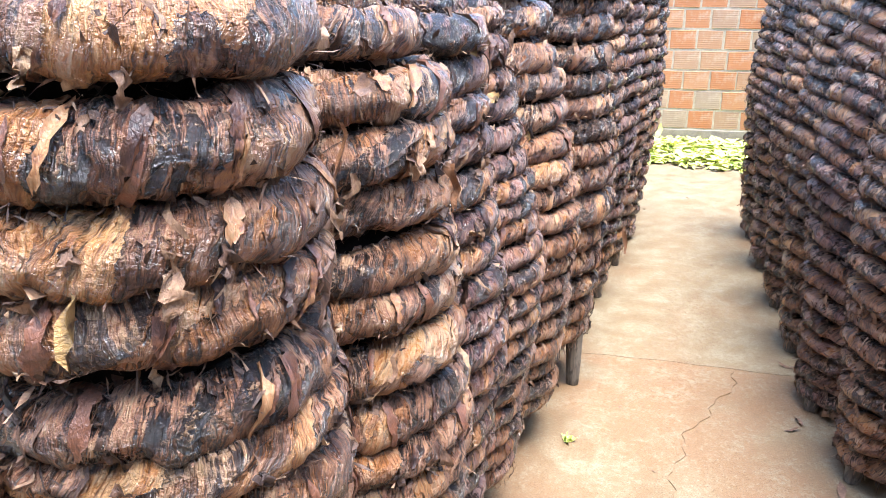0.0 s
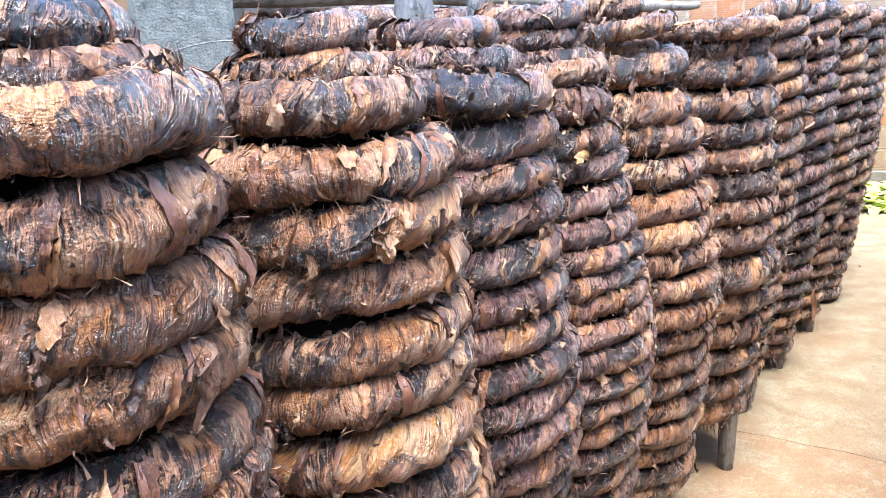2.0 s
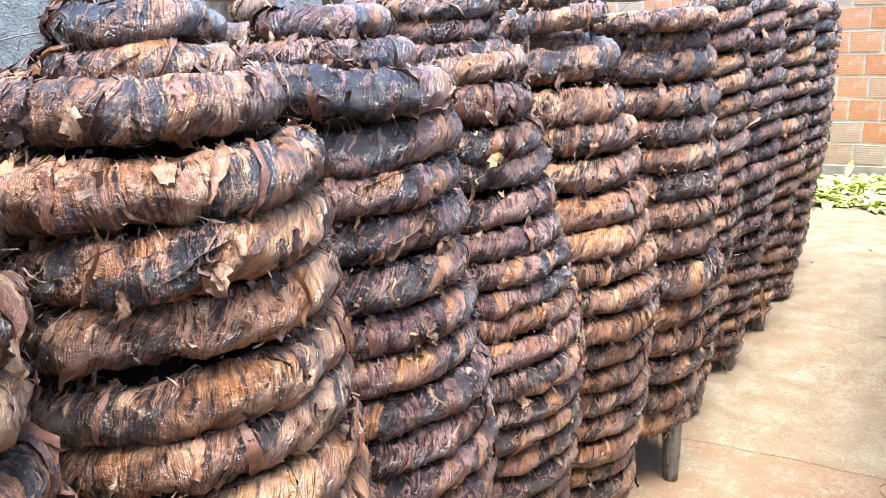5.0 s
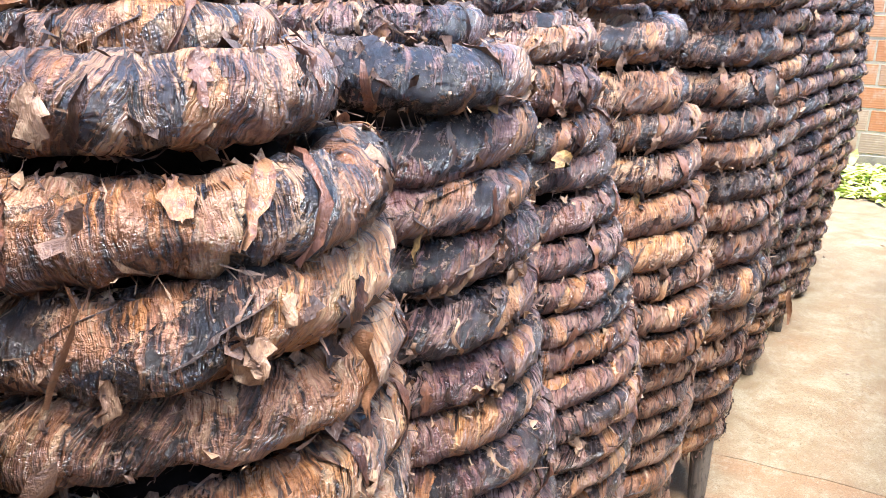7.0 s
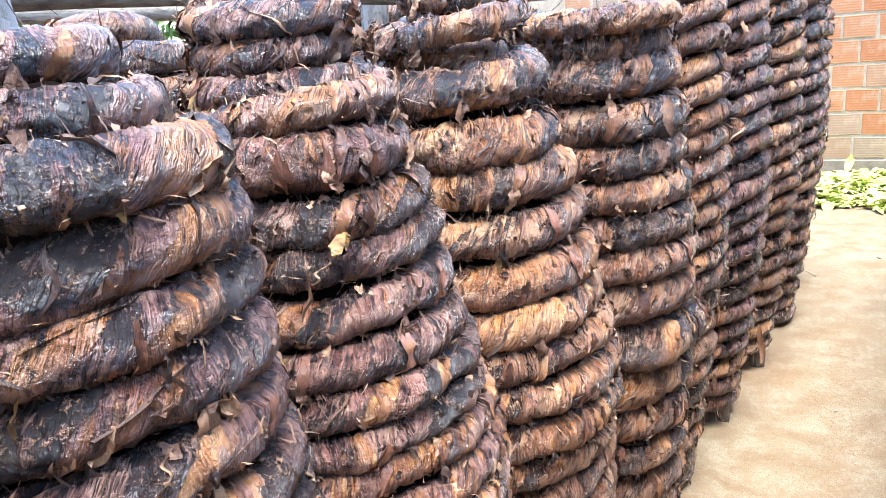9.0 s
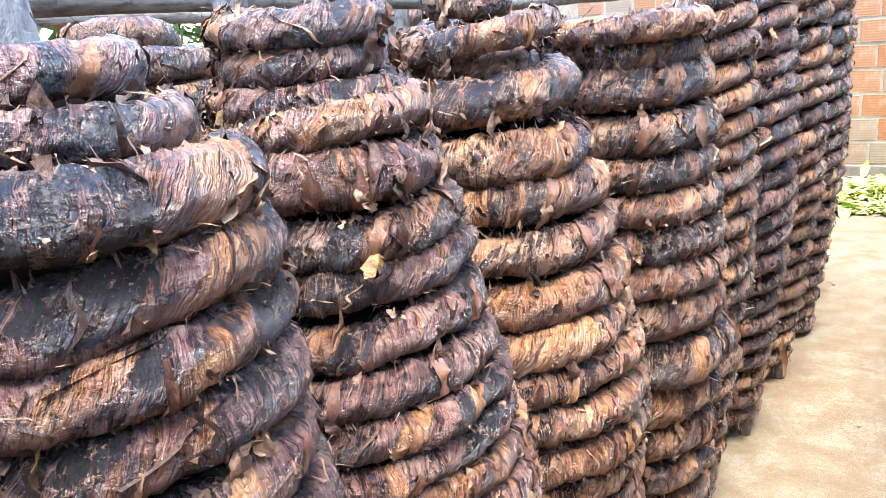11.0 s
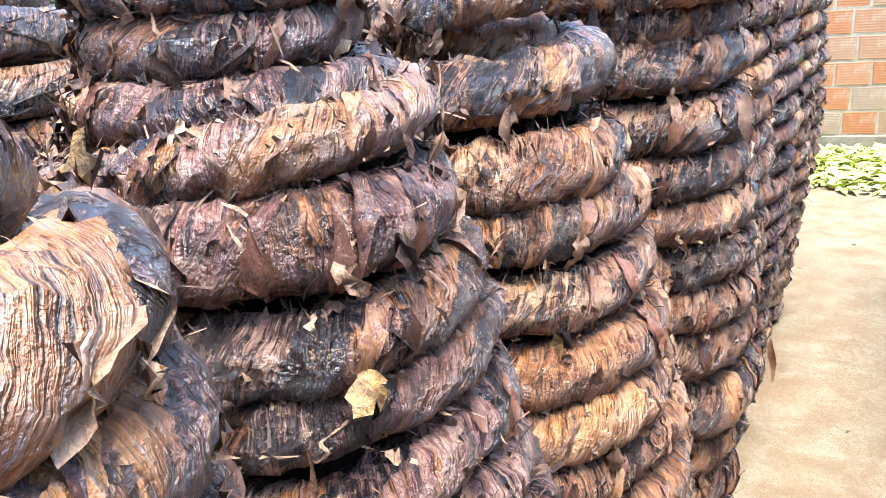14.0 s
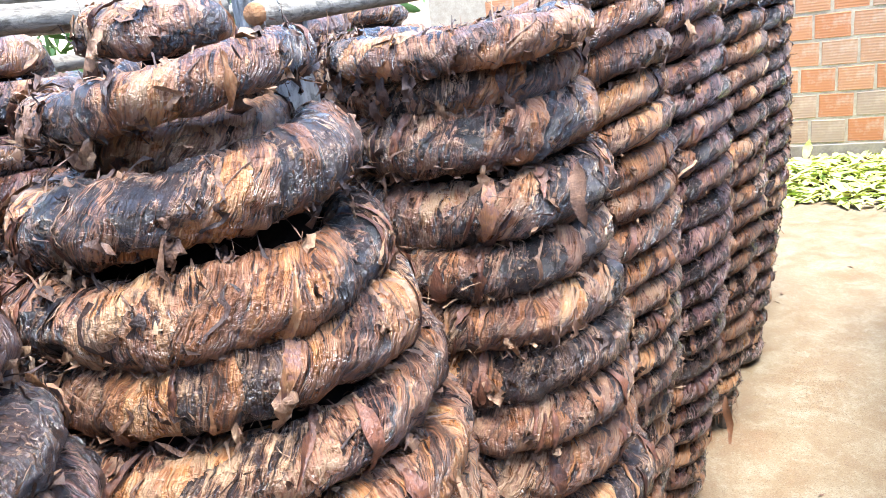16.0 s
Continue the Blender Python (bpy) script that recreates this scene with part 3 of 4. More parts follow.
def log_mesh(name, a, b, r0, r1, mat, parent=None, label="", seed=1, seg=16, rows=14, bend=0.0):
    """A rough round timber from a to b, its own z axis along the grain."""
    a, b = Vector(a), Vector(b)
    way = b - a
    L = way.length
    h = np.linspace(0, L, rows)
    ang = np.linspace(0, 2 * math.pi, seg, endpoint=False)
    H, G = np.meshgrid(h, ang, indexing="ij")
    R = r0 + (r1 - r0) * H / L
    R = R * (1 + 0.05 * rough2(H * 9, np.cos(G) * 1.5, seed) + 0.05 * rough2(H * 25, np.sin(G) * 2, seed + 4))
    off = bend * np.sin(np.pi * H / L) + 0.12 * r0 * rough2(H * 4, 0 * H, seed + 9)
    P = np.stack([R * np.cos(G) + off, R * np.sin(G) + 0.5 * off, H], -1).reshape(-1, 3)
    # bevelled ends
    P = P.reshape(rows, seg, 3)
    lo, hi = P[0].mean(0), P[-1].mean(0)
    first = lo + (P[0] - lo) * 0.9 - np.array([0, 0, 0.004])
    final = hi + (P[-1] - hi) * 0.9 + np.array([0, 0, 0.004])
    P = np.concatenate([first[None], P, final[None]]).reshape(-1, 3)
    n = rows + 2
    F = grid_faces(n, seg, True).tolist() + [list(range(seg))[::-1], list(range((n - 1) * seg, n * seg))]
    ob = mesh_object(name, P, F, mat, parent, label)
    ob.matrix_local = Matrix.Translation(a) @ way.to_track_quat("Z", "X").to_matrix().to_4x4()
    return ob


def box_bm(sx, sy, sz, bevel=0.004):
    bm = bmesh.new()
    bmesh.ops.create_cube(bm, size=1.0, matrix=Matrix.Diagonal((sx, sy, sz, 1)))
    bmesh.ops.bevel(bm, geom=bm.edges[:], offset=bevel, segments=1, affect="EDGES")
    return bm


# ---- ground and floor slabs ----
ground = mesh_object("ground", [(-300, -300, -0.003), (300, -300, -0.003), (300, 300, -0.003), (-300, 300, -0.003)], [(0, 1, 2, 3)], JOINT, smooth=False)
tagged(ground, "packed reddish earth under and round the yard", "ground", kind="structure")


def crack_x(y):
    """The crack that runs from the joint towards the near end of the yard."""
    return 0.468 + (y - 2.385) * 0.36 + 0.022 * math.sin(9 * y) + 0.012 * math.sin(31 * y + 1) + 0.006 * math.sin(83 * y)


def joint_y(x):
    return 2.385 - 0.03 * (x - 0.3) + 0.006 * math.sin(7 * x) + 0.003 * math.sin(31 * x)


def slab(name, outline, mat=None):
    bm = bmesh.new()
    top = [bm.verts.new((px, py, 0.0)) for px, py in outline]
    low = [bm.verts.new((px, py, -0.04)) for px, py in outline]
    bm.faces.new(top)
    for i in range(len(outline)):
        j = (i + 1) % len(outline)
        bm.faces.new((low[i], low[j], top[j], top[i]))
    bmesh.ops.recalc_face_normals(bm, faces=bm.faces[:])
    return part(name, bm, mat or FLOOR, pavement)


pavement = new("pavement")
tagged(pavement, "worn cream and orange stained concrete yard floor", "floor", kind="structure")
xs = [-6 + 0.06 * i for i in range(201)]
ys = [-3 + 0.02 * i for i in range(270) if -3 + 0.02 * i < 2.37]
slab("slab", [(-6, 9), *[(px, joint_y(px) + 0.0012) for px in xs], (6, 9)][::-1], CREAM_FLOOR)
slab("slab", [(-6, -3), *[(crack_x(py) - 0.0018, py) for py in ys], (crack_x(2.37) - 0.001, joint_y(crack_x(2.37)) - 0.0012), *[(px, joint_y(px) - 0.0012) for px in xs[::-1] if px < crack_x(2.37) - 0.004]])
slab("slab", [(6, -3), *[(crack_x(py) + 0.0018, py) for py in ys], (crack_x(2.37) + 0.001, joint_y(crack_x(2.37)) - 0.0012), *[(px, joint_y(px) - 0.0012) for px in xs if px > crack_x(2.37) + 0.004]][::-1])

# ---- rows of tobacco rolls ----
def lower(zs, to, pitch, seed):
    """Goes on downwards from the last height, turn by turn."""
    rng = random.Random(seed)
    zs = list(zs)
    while zs[-1] - pitch > to:
        zs.append(zs[-1] - pitch * (0.92 + 0.16 * rng.random()))
    return zs


def outline(zs, r, slope, tops=(), taper=0.10):
    """Pairs height with outer radius: wider by slope towards the belly, drawn in again near the floor."""
    rows = []
    for i, z in enumerate(zs):
        radius = r + slope * (1 - z) if z > 0.62 else r + slope * 0.38 - taper * (0.62 - z)
        rows.append((z, tops[i] if i < len(tops) and tops[i] else radius))
    return rows


LEFT = [
    ("A", -0.368, 0.535, outline(lower([1.213, 1.180, 1.153, 1.082, 1.015, 0.956, 0.884, 0.838], 0.14, 0.056, 1), 0.155, 0.025, (0.09, 0.115, 0.148)), {}),
    ("B", -0.339, 0.856, outline(lower([1.203, 1.164, 1.135, 1.071, 1.014, 0.950, 0.889, 0.834, 0.771, 0.704, 0.652, 0.601], 0.13, 0.054, 2), 0.163, 0.074, (0.072, 0.088, 0.135)), {}),
    ("C", -0.352, 1.171, outline(lower([1.195, 1.161, 1.123, 1.056, 1.000, 0.947, 0.885, 0.830, 0.781, 0.726], 0.13, 0.053, 3), 0.173, 0.104, (0.085, 0.115, 0.168)), {2: -0.012}),
    ("D", -0.343, 1.512, outline(lower([1.223, 1.182, 1.147, 1.117, 1.071, 1.009, 0.960, 0.905, 0.852, 0.805, 0.766, 0.724], 0.13, 0.052, 4), 0.163, 0.207, (0.098, 0.092, 0.115)), {3: 0.012}),
    ("E", -0.296, 1.873, outline(lower([1.238, 1.192, 1.149, 1.103, 1.027, 0.965, 0.899, 0.829, 0.766, 0.706, 0.650, 0.592, 0.537], 0.13, 0.055, 5), 0.181, 0.198, (0.06, 0.125, 0.095, 0.152)), {1: 0.012, 3: 0.012}),
    ("F", -0.163, 2.217, outline(lower([1.183, 1.136, 1.083, 1.002, 0.942, 0.875, 0.808, 0.745, 0.678, 0.588, 0.496, 0.415, 0.338, 0.262, 0.185], 0.13, 0.055, 6), 0.171, 0.078, (0.165, 0.145)), {}),
    ("G", -0.125, 2.570, outline(lower([1.19], 0.03, 0.056, 7), 0.170, 0.03, taper=0.13), {}),
    ("H", -0.060, 2.950, outline(lower([1.18], 0.03, 0.056, 8), 0.175, 0.03, taper=0.13), {}),
    ("I", 0.010, 3.350, outline(lower([1.17], 0.03, 0.058, 9), 0.175, 0.02, taper=0.13), {}),
    ("J", 0.068, 3.750, outline(lower([1.15], 0.03, 0.058, 10), 0.180, 0.02, taper=0.13), {}),
    ("K", 0.085, 4.200, outline(lower([1.12], 0.03, 0.058, 11), 0.180, 0.02, taper=0.13), {}),
]
LEGS = {"G": [(-0.06, 0.05), (0.02, 0.08)], "F": [(0.121, -0.042), (-0.10, 0.08)], "H": [(0.075, -0.03), (-0.1, 0.05)], "I": [(0.05, 0.046), (0.075, -0.03)], "J": [(0.075, 0.084), (-0.08, -0.04)]}
POSTS = {"C": (-0.055, 0.027, 1.42, 0.036, 0.020), "D": (-0.13, 0.04, 1.45, 0.022, 0.020)}
KINDS = {"A": "tan", "B": "tan", "C": "dark", "D": "plum", "E": "tan", "F": "brown", "G": "brown", "H": "dark", "I": "brown", "J": "dark", "K": "dark"}
WORDS = {
    "A": "roll of tan and tarry black tobacco rope",
    "B": "roll of ochre brown tobacco rope beside a cement post",
    "C": "roll of glossy blackish purple tobacco rope round a grey post",
    "D": "roll of dark brown tobacco rope with a small top ring",
    "E": "roll of rusty brown tobacco rope with a loose top turn",
    "F": "roll of shaggy grey brown tobacco rope on visible wooden legs",
}
ROLLS = {}
for i, (key, px, py, turns, tilt) in enumerate(LEFT):
    near = i < 6
    ROLLS[key] = coil(px, py, turns, 100 + 17 * i, rope=KINDS[key], around=24 if near else 14, step=0.0052 if near else 0.010, scraps=95 if near else 65, fuzz=(430 if key == "F" else 310) if near else 170, ruffles=22 if near else 8, tatters=13 if near else 5, wraps=(10 if key in "CF" else 15) if near else 6,
                      leg=LEGS.get(key, [(0.06, -0.08), (-0.06, 0.08)]), post=POSTS.get(key), tilt=tilt, lean=(0.0, 0.0) if near else (0.30, 0.0), fine_above=0.58 if i < 5 else 0.1, label=WORDS.get(key, "roll of dark tobacco rope far along the row"))

# the row across the gangway, its turns wound at a slant
RIGHT = [(0.80, 1.50), (0.765, 1.85), (0.745, 2.20), (0.77, 2.60), (0.79, 3.0), (0.81, 3.45), (0.835, 3.90)]
for i, (px, py) in enumerate(RIGHT):
    zs = lower([1.22 + 0.02 * (i % 2)], 0.03, 0.053, 60 + i)
    coil(px, py, outline(zs, 0.15, 0.09), 300 + 13 * i, rope=("brown", "tan", "plum")[i % 3], around=14, step=0.009, scraps=60, fuzz=200, ruffles=8, tatters=6, leg=[(-0.09, -0.035), (0.08, 0.04)], lean=(-0.58, 0.0), face=-135,
         label="roll of slanting dark tobacco rope across the gangway")

# the row behind, of which little more than the tops shows
for i in range(8):
    zs = lower([1.262 - 0.03 * (i % 3 == 1) - 0.02 * (i % 2)], 0.15, 0.056, 80 + i)
    coil(-0.93 + 0.02 * (i % 3) + 0.02 * i, 0.62 + 0.37 * i, outline(zs, 0.165, 0.03, (0.09, 0.14)), 500 + 11 * i, rope=("dark", "tan", "dark", "brown")[i % 4], around=10, step=0.02, scraps=20, fuzz=40, leg=[(0.08, 0.0), (-0.08, 0.0)],
         post=(0.0, 0.0, 1.42, 0.034, 0.022) if i % 2 == 0 else None, fine_above=0.9, label="roll of dark tobacco rope in the row behind")

# ---- posts and rails of the drying rack ----
cement = new("cement_post")
tagged(cement, "speckled grey cement post standing behind the rolls", "post")
cement.location = (-0.595, 0.93, 0)
cement.rotation_euler = (0, 0, radians(45))
part("shaft", box_bm(0.125, 0.11, 1.9, 0.008), CEMENT, cement).location = (0, 0, 0.95)
batten = new("pine_batten")
tagged(batten, "raw pine batten leaning on the cement post", "batten")
batten.location = (-0.665, 0.875, 0)
batten.rotation_euler = (0, radians(1.0), radians(45))
part("board", box_bm(0.032, 0.05, 1.9, 0.003), PINE, batten).location = (0, 0, 0.95)


def square_post(x, y, sx, sy, top, mat, label, turn=40):
    p = new("rack_post")
    tagged(p, label, "post", "posts of the drying rack")
    p.location, p.rotation_euler = (x, y, 0), (0, 0, radians(turn))
    part("shaft", box_bm(sx, sy, top, 0.006), mat, p).location = (0, 0, top / 2)
    return p


square_post(-0.42, 2.225, 0.085, 0.05, 1.75, GREY_POST, "flat grey weathered timber post between two rolls", 50)
square_post(-0.66, 2.29, 0.055, 0.055, 1.8, GREY_POST, "square grey weathered timber post holding the rails", 40)
square_post(-0.70, 1.14, 0.06, 0.05, 1.7, GREY_POST, "grey weathered timber post behind the rolls", 40)
square_post(-1.25, 3.2, 0.08, 0.06, 1.8, GREY_POST, "pale weathered timber post of the rear rack", 40)


def rail(name, a, b, r, mat, label, seed, end=None, bend=0.0):
    ob = log_mesh(name, a, b, r, r * 0.9, mat, None, seed=seed, rows=24, bend=bend)
    tagged(ob, label, "pole", "poles of the drying rack")
    if end:
        cap = log_mesh("cut_end", (0, 0, -0.0075), (0, 0, -0.004), r * 0.82, r * 0.86, end, ob, "freshly cut reddish wood end", seed=3, rows=3)
    return ob


rail("rack_pole", (-0.62, 0.95, 1.262), (-0.60, 2.36, 1.264), 0.019, PEELED, "peeled pale pole lying level behind the rolls", 21, bend=0.01)
rail("rack_pole", (-0.376, 2.134, 1.241), (-0.46, 3.6, 1.262), 0.017, PEELED, "peeled pale pole with a freshly cut reddish end", 22, END_GRAIN)
rail("rack_pole", (-1.12, 0.2, 1.266), (-1.10, 3.4, 1.262), 0.020, PEELED, "peeled pale pole of the rear rack", 23, bend=0.02)
rail("rack_pole", (-1.16, 0.2, 1.215), (-1.15, 3.4, 1.222), 0.019, PEELED, "thin peeled pole of the rear rack", 24, bend=-0.02)
rail("rack_pole", (-0.72, 0.1, 1.262), (-0.70, 1.22, 1.258), 0.020, PEELED, "weathered pole lying behind the cement post", 25)
rail("rack_pole", (-1.55, 0.2, 1.36), (-1.50, 4.4, 1.34), 0.024, PEELED, "thick peeled pole of an outer rack", 26, bend=0.02)
for k, (px, py) in enumerate([(-1.13, 0.5), (-1.13, 1.9), (-1.12, 3.2), (-1.52, 0.7), (-1.52, 2.4), (-1.52, 4.0)]):
    square_post(px - 0.04, py, 0.05, 0.05, 1.42, POST, "brown timber post carrying the rear poles", 10 * k)

# thin wires: one slung past the cement post, one twisted on the grey post
def wire(points, label):
    curve = bpy.data.curves.new("wire", "CURVE")
    curve.dimensions, curve.bevel_depth, curve.bevel_resolution = "3D", 0.0009, 2
    spline = curve.splines.new("BEZIER")
    spline.bezier_points.add(len(points) - 1)
    for bp, p in zip(spline.bezier_points, points):
        bp.co, bp.handle_left_type, bp.handle_right_type = p, "AUTO", "AUTO"
    curve.materials.append(GREY_POST)
    return tagged(new("wire", curve), label, "wire", "loose wires")


wire([(-0.585, 0.80, 1.165), (-0.545, 0.83, 1.185), (-0.50, 0.865, 1.20), (-0.47, 0.90, 1.202)], "thin rusty wire slung across the cement post")
wire([(-0.40, 2.19, 1.268), (-0.385, 2.175, 1.252), (-0.372, 2.165, 1.262), (-0.36, 2.16, 1.25)], "twisted grey wire on the flat timber post")
wire([(-0.41, 2.185, 1.24), (-0.39, 2.175, 1.247), (-0.375, 2.165, 1.238), (-0.36, 2.16, 1.243)], "twisted grey wire on the flat timber post")

# ---- brick wall ----
wall = new("wall_north")
tagged(wall, "unplastered hollow clay brick wall with rough mortar joints", "wall", kind="structure")
WALL_Y, PITCH, COURSE, BASE = 6.526, 0.205, 0.158, 0.093
part("mortar_bed", box_bm(6.0, 0.10, 2.30, 0.003), MORTAR, wall).location = (1.0, WALL_Y + 0.055, 1.15)
plinth = part("plinth", box_bm(6.0, 0.13, BASE - 0.008, 0.006), PLINTH, wall, "rough cement footing")
plinth.location = (1.0, WALL_Y + 0.06, (BASE - 0.008) / 2)


def brick_mesh(seed):
    rng = random.Random(seed)
    bm = bmesh.new()
    bmesh.ops.create_cube(bm, size=1.0, matrix=Matrix.Diagonal((0.190, 0.10, 0.141, 1)))
    for v in bm.verts:
        v.co += Vector((rng.uniform(-1, 1) * 0.003, rng.uniform(-1, 1) * 0.002, rng.uniform(-1, 1) * 0.003))
    bmesh.ops.bevel(bm, geom=bm.edges[:], offset=0.004, segments=1, affect="EDGES")
    if seed % 3 == 0:
        corner = min((v for v in bm.verts if v.co.y < 0), key=lambda v: v.co.z - v.co.x)
        corner.co += Vector((-0.022, 0.01, 0.020))
    me = bpy.data.meshes.new("brick")
    bm.to_mesh(me)
    bm.free()
    me.materials.append(BRICK)
    return me


# unseen plain walls, added to close the yard and block low sky light
for name, size, at, words in (("unseen_wall_south", (9.0, 0.15, 2.6), (1.0, -1.6, 1.3), "unseen plain grey plastered wall added behind the rolls to cut sky light"),
                              ("unseen_wall_east", (0.15, 7.95, 2.4), (2.0, 2.5, 1.2), "unseen plain grey plastered wall added along the gangway to cut sky light")):
    side = new(name)
    tagged(side, words, "wall", kind="structure")
    part("plaster_face", box_bm(*size, 0.01), PLASTER, side).location = at

bricks = [brick_mesh(i) for i in range(7)]
STAGGER = [0.448, 0.491, 0.386, 0.500, 0.459, 0.554, 0.464]
rng = random.Random(5)
for row in range(14):
    first = STAGGER[row] if row < 7 else 0.45 + 0.1 * (row % 2)
    for k in range(-10, 11):
        b = new("brick", bricks[rng.randrange(7)])
        b.parent = wall
        b.location = (first + (k + 0.5) * PITCH + rng.uniform(-0.002, 0.002), WALL_Y + 0.05 + rng.uniform(-0.003, 0.003), BASE + row * COURSE + 0.0725)
        b.rotation_euler = (0, rng.uniform(-0.008, 0.008), 0)


# ---- leaves ----
def leaf_sheet(rng, length, width, curl):
    """One broad leaf as a pointed sheet, folded along its midrib."""
    rows = 6
    s = np.linspace(0, 1, rows)
    w = width * np.sin(np.pi * np.clip(0.06 + 0.92 * s, 0, 1)) ** 0.8 * (0.85 + 0.3 * rng.random(rows))
    bend = curl * length * (s ** 2) + 0.05 * length * np.sin(6 * s + rng.random() * 6)
    v = []
    for k in range(rows):
        fold = w[k] * (0.15 + 0.35 * rng.random())
        v += [(length * s[k], -w[k] / 2, bend[k] + fold), (length * s[k], 0, bend[k]), (length * s[k], w[k] / 2, bend[k] + fold * rng.random())]
    return np.array(v), grid_faces(rows, 3)


def turned(v, rng, flat=0.3):
    e = Euler((rng.normal(0, flat), rng.normal(0, flat), rng.random() * 2 * math.pi)).to_matrix()
    return v @ np.array(e).T


rng = np.random.default_rng(77)
pile_v, pile_f, count = [], [], 0
for k in range(3600):
    px = rng.uniform(-0.25, 2.3)
    py = rng.uniform(5.40 + 0.10 * math.sin(4 * px), 6.45)
    deep = min(1.0, (py - 5.38) / 0.35) * (0.55 + 0.45 * math.sin(9 * px + 1) * math.sin(5 * py))
    v, f = leaf_sheet(rng, rng.uniform(0.05, 0.14), rng.uniform(0.016, 0.045), rng.uniform(-0.1, 0.2))
    v = turned(v, rng, 0.12)
    v[:, 2] -= min(0.0, v[:, 2].min() * 0.5)
    deep *= 1 - min(1.0, max(0.0, (py - 6.05) / 0.35))
    v = v + np.array([px, py, 0.004 + 0.065 * deep * rng.random()])
    pile_v.append(v)
    pile_f.append(f + count)
    count += len(v)
pile = mesh_object("leaf_litter", np.concatenate(pile_v), np.concatenate(pile_f), LEAF_GREEN)
tagged(pile, "bank of yellow green tobacco leaves along the brick wall", "leaves", kind="stuff")
v, f = leaf_sheet(rng, 0.12, 0.05, 0.1)
tip = mesh_object("fresh_leaf", v @ np.array(Euler((0.5, radians(-65), radians(60))).to_matrix()).T, f.tolist(), LEAF_GREEN)
tip.location = (0.42, 6.38, 0.03)
tagged(tip, "upright pale green leaf leaning on the wall", "leaf")


def loose_leaf(roll, at, length, width, mat, turn, label, curl=0.3, seed=1):
    """A single torn leaf that hangs from a roll."""
    r = np.random.default_rng(seed)
    v, f = leaf_sheet(r, length, width, curl)
    v = v + r.normal(0, 0.10 * width, v.shape)
    ob = mesh_object("hanging_leaf", v, f.tolist(), mat, ROLLS[roll], label)
    base = ROLLS[roll].location
    ob.location = (at[0] - base.x, at[1] - base.y, at[2])
    ob.rotation_euler = [radians(a) for a in turn]
    return ob


loose_leaf("B", (-0.176, 0.862, 0.985), 0.055, 0.022, LEAF_BROWN, (70, 70, -45), "torn orange brown leaf", 0.1, 2)
loose_leaf("B", (-0.255, 0.715, 1.055), 0.06, 0.010, LEAF_BROWN, (80, 75, -60), "shrivelled brown leaf strip", 0.2, 3)
loose_leaf("B", (-0.237, 0.712, 1.095), 0.035, 0.022, SCRAP, (60, 20, -30), "crumpled grey brown leaf", 0.5, 4)
loose_leaf("B", (-0.260, 0.690, 0.965), 0.05, 0.018, SCRAP, (60, 60, -150), "torn brown leaf", 0.2, 5)
loose_leaf("D", (-0.215, 1.405, 1.000), 0.03, 0.026, LEAF_OCHRE, (60, 40, -30), "dry yellow leaf", 0.4, 6)
loose_leaf("D", (-0.318, 1.345, 1.148), 0.045, 0.035, LEAF_OCHRE, (60, 65, -60), "dry yellow leaf", 0.4, 7)
loose_leaf("D", (-0.235, 1.372, 0.962), 0.06, 0.012, SCRAP, (70, 75, -60), "shrivelled hanging leaf strip", 0.3, 8)
loose_leaf("C", (-0.230, 1.045, 0.99), 0.03, 0.012, LEAF_OCHRE, (70, 80, -60), "dry yellow leaf", 0.2, 9)
loose_leaf("C", (-0.205, 1.145, 1.125), 0.045, 0.024, LEAF_OCHRE, (70, 60, -40), "dry ochre leaf", 0.2, 10)
loose_leaf("H", (0.105, 2.985, 0.285), 0.11, 0.020, LEAF_BROWN, (80, 80, -30), "dark shrivelled hanging leaf", 0.2, 11)
loose_leaf("F", (-0.005, 2.130, 1.045), 0.07, 0.018, SCRAP, (80, 80, -30), "shrivelled hanging leaf strip", 0.1, 12)
loose_leaf("E", (-0.170, 1.725, 0.875), 0.035, 0.018, LEAF_OCHRE, (80, 80, -50), "hanging ochre leaf", 0.1, 13)
loose_leaf("E", (-0.215, 1.735, 1.095), 0.04, 0.012, SCRAP, (80, 80, -50), "hanging leaf strip", 0.1, 14)
loose_leaf("A", (-0.315, 0.375, 1.00), 0.045, 0.016, LEAF_OCHRE, (80, 70, -50), "hanging tan leaf", 0.2, 15)
loose_leaf("A", (-0.400, 0.385, 1.13), 0.03, 0.024, LEAF_OCHRE, (60, 70, -80), "hanging tan leaf", 0.3, 16)

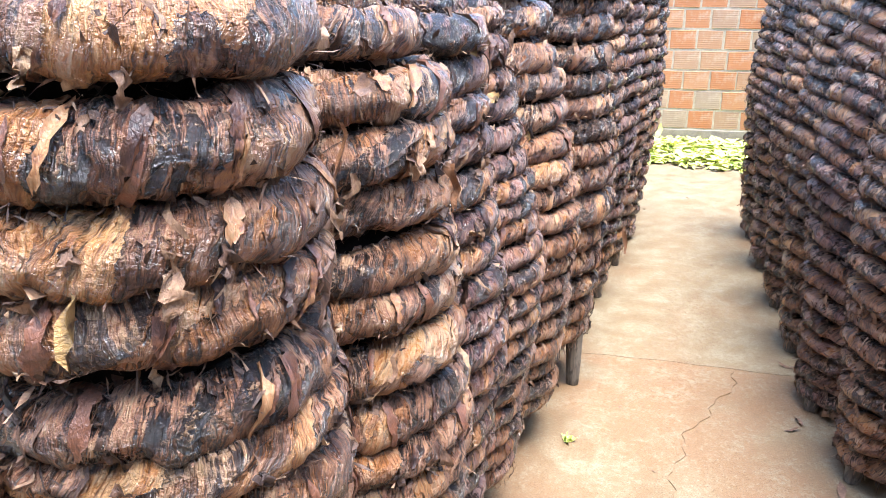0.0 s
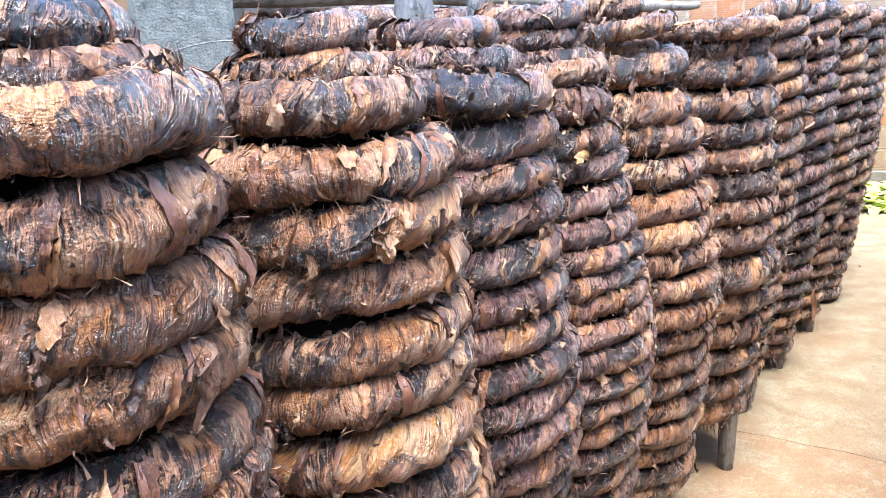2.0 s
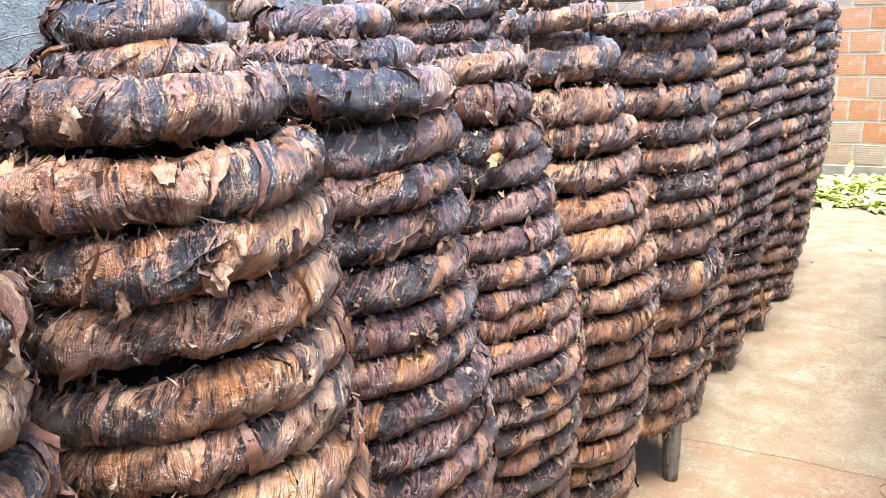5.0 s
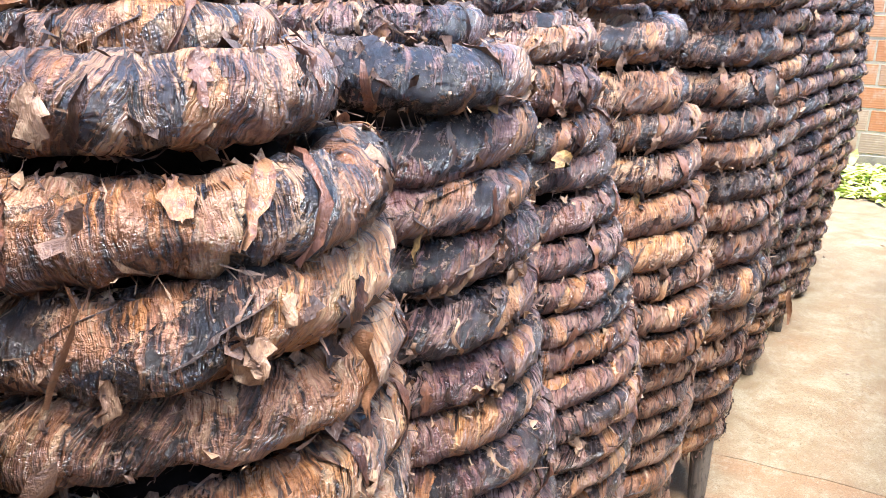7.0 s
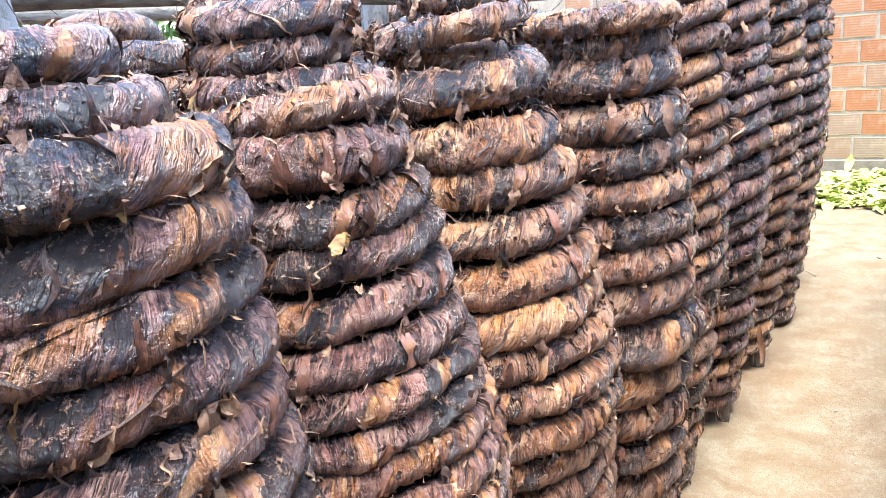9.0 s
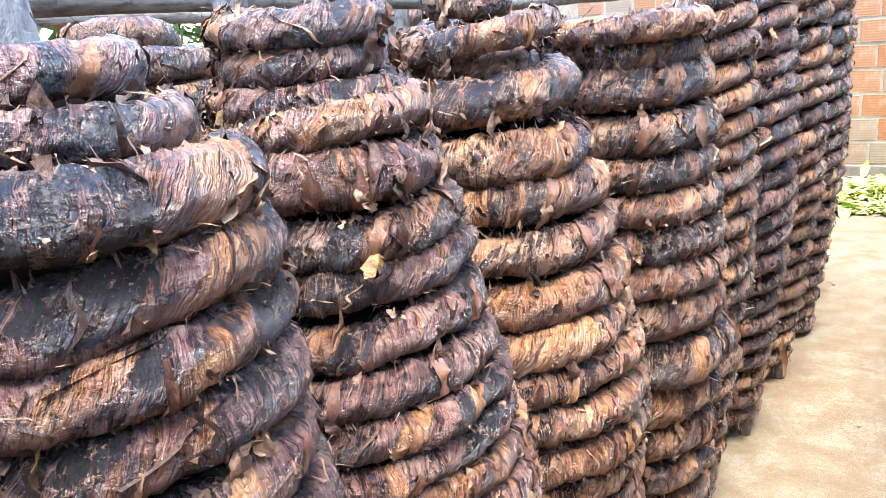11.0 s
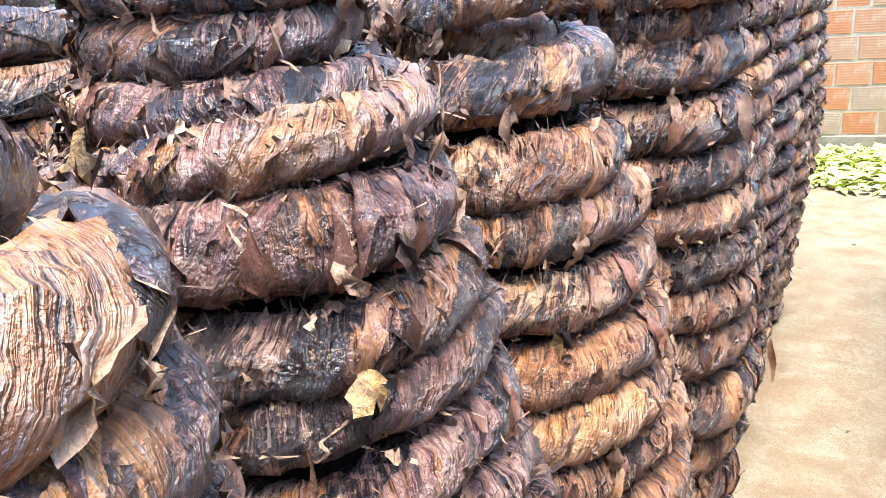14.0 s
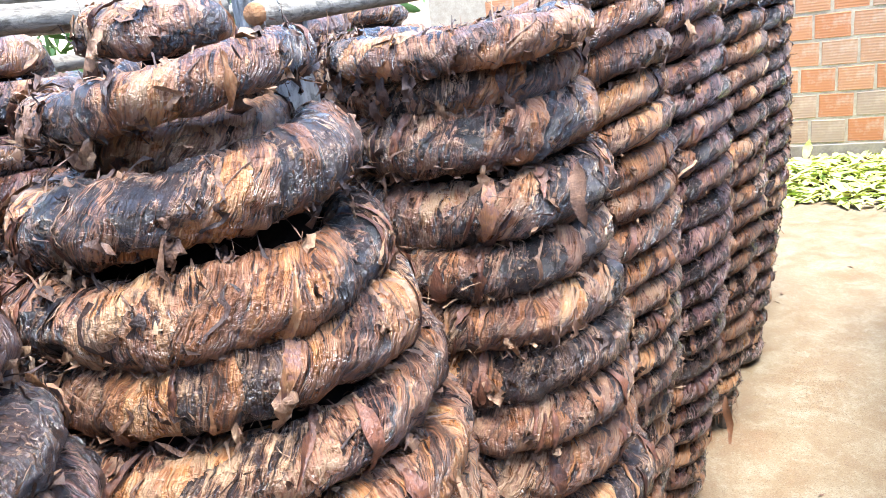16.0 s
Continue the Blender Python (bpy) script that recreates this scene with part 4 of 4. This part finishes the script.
# a small weed and scraps on the floor
weed_v, weed_f, count = [], [], 0
for k in range(26):
    v, f = leaf_sheet(rng, rng.uniform(0.012, 0.026), 0.006, rng.uniform(0.2, 0.9))
    v = turned(v, rng, 0.2) + np.array([rng.normal(0, 0.006), rng.normal(0, 0.006), 0.001])
    v[:, 2] = np.abs(v[:, 2])
    weed_v.append(v)
    weed_f.append(f + count)
    count += len(v)
weed = mesh_object("weed", np.concatenate(weed_v), np.concatenate(weed_f), LEAF_GREEN)
weed.location = (-0.043, 1.843, 0)
tagged(weed, "tiny green weed growing from the concrete floor", "weed")
for k, (px, py, size) in enumerate([(0.60, 2.10, 0.05), (0.555, 2.02, 0.045), (0.63, 1.72, 0.06), (0.66, 2.42, 0.05), (0.40, 2.13, 0.018), (0.10, 2.05, 0.016), (0.18, 1.75, 0.016), (0.32, 3.05, 0.02), (0.52, 3.4, 0.02), (0.25, 4.3, 0.03), (0.50, 4.6, 0.03)]):
    v, f = leaf_sheet(rng, size, size * 0.3, 0.2)
    v = turned(v, rng, 0.05)
    scrap = mesh_object("fallen_leaf", v - np.array([0, 0, v[:, 2].min() - 0.001]), f.tolist(), SCRAP)
    scrap.location = (px, py, 0)
    tagged(scrap, "shrivelled brown leaf scrap lying on the floor", "leaf", "fallen leaf scraps")

# ---- green growth beyond the racks ----
hedge_v, hedge_f, count = [], [], 0
for k in range(3800):
    px, py, pz = rng.uniform(-5.2, -3.2), rng.uniform(-1.0, 9.5), rng.random() ** 0.8
    top = 2.5 + 0.5 * math.sin(1.7 * py) + 0.35 * math.sin(4.1 * py + px)
    v, f = leaf_sheet(rng, rng.uniform(0.12, 0.30), rng.uniform(0.05, 0.12), rng.uniform(-0.3, 0.3))
    hedge_v.append(turned(v, rng, 0.7) + np.array([px, py, pz * top]))
    hedge_f.append(f + count)
    count += len(v)
hedge = mesh_object("bushes", np.concatenate(hedge_v), np.concatenate(hedge_f), FOLIAGE)
tagged(hedge, "dense green bushes beyond the drying racks", "bushes", kind="stuff")
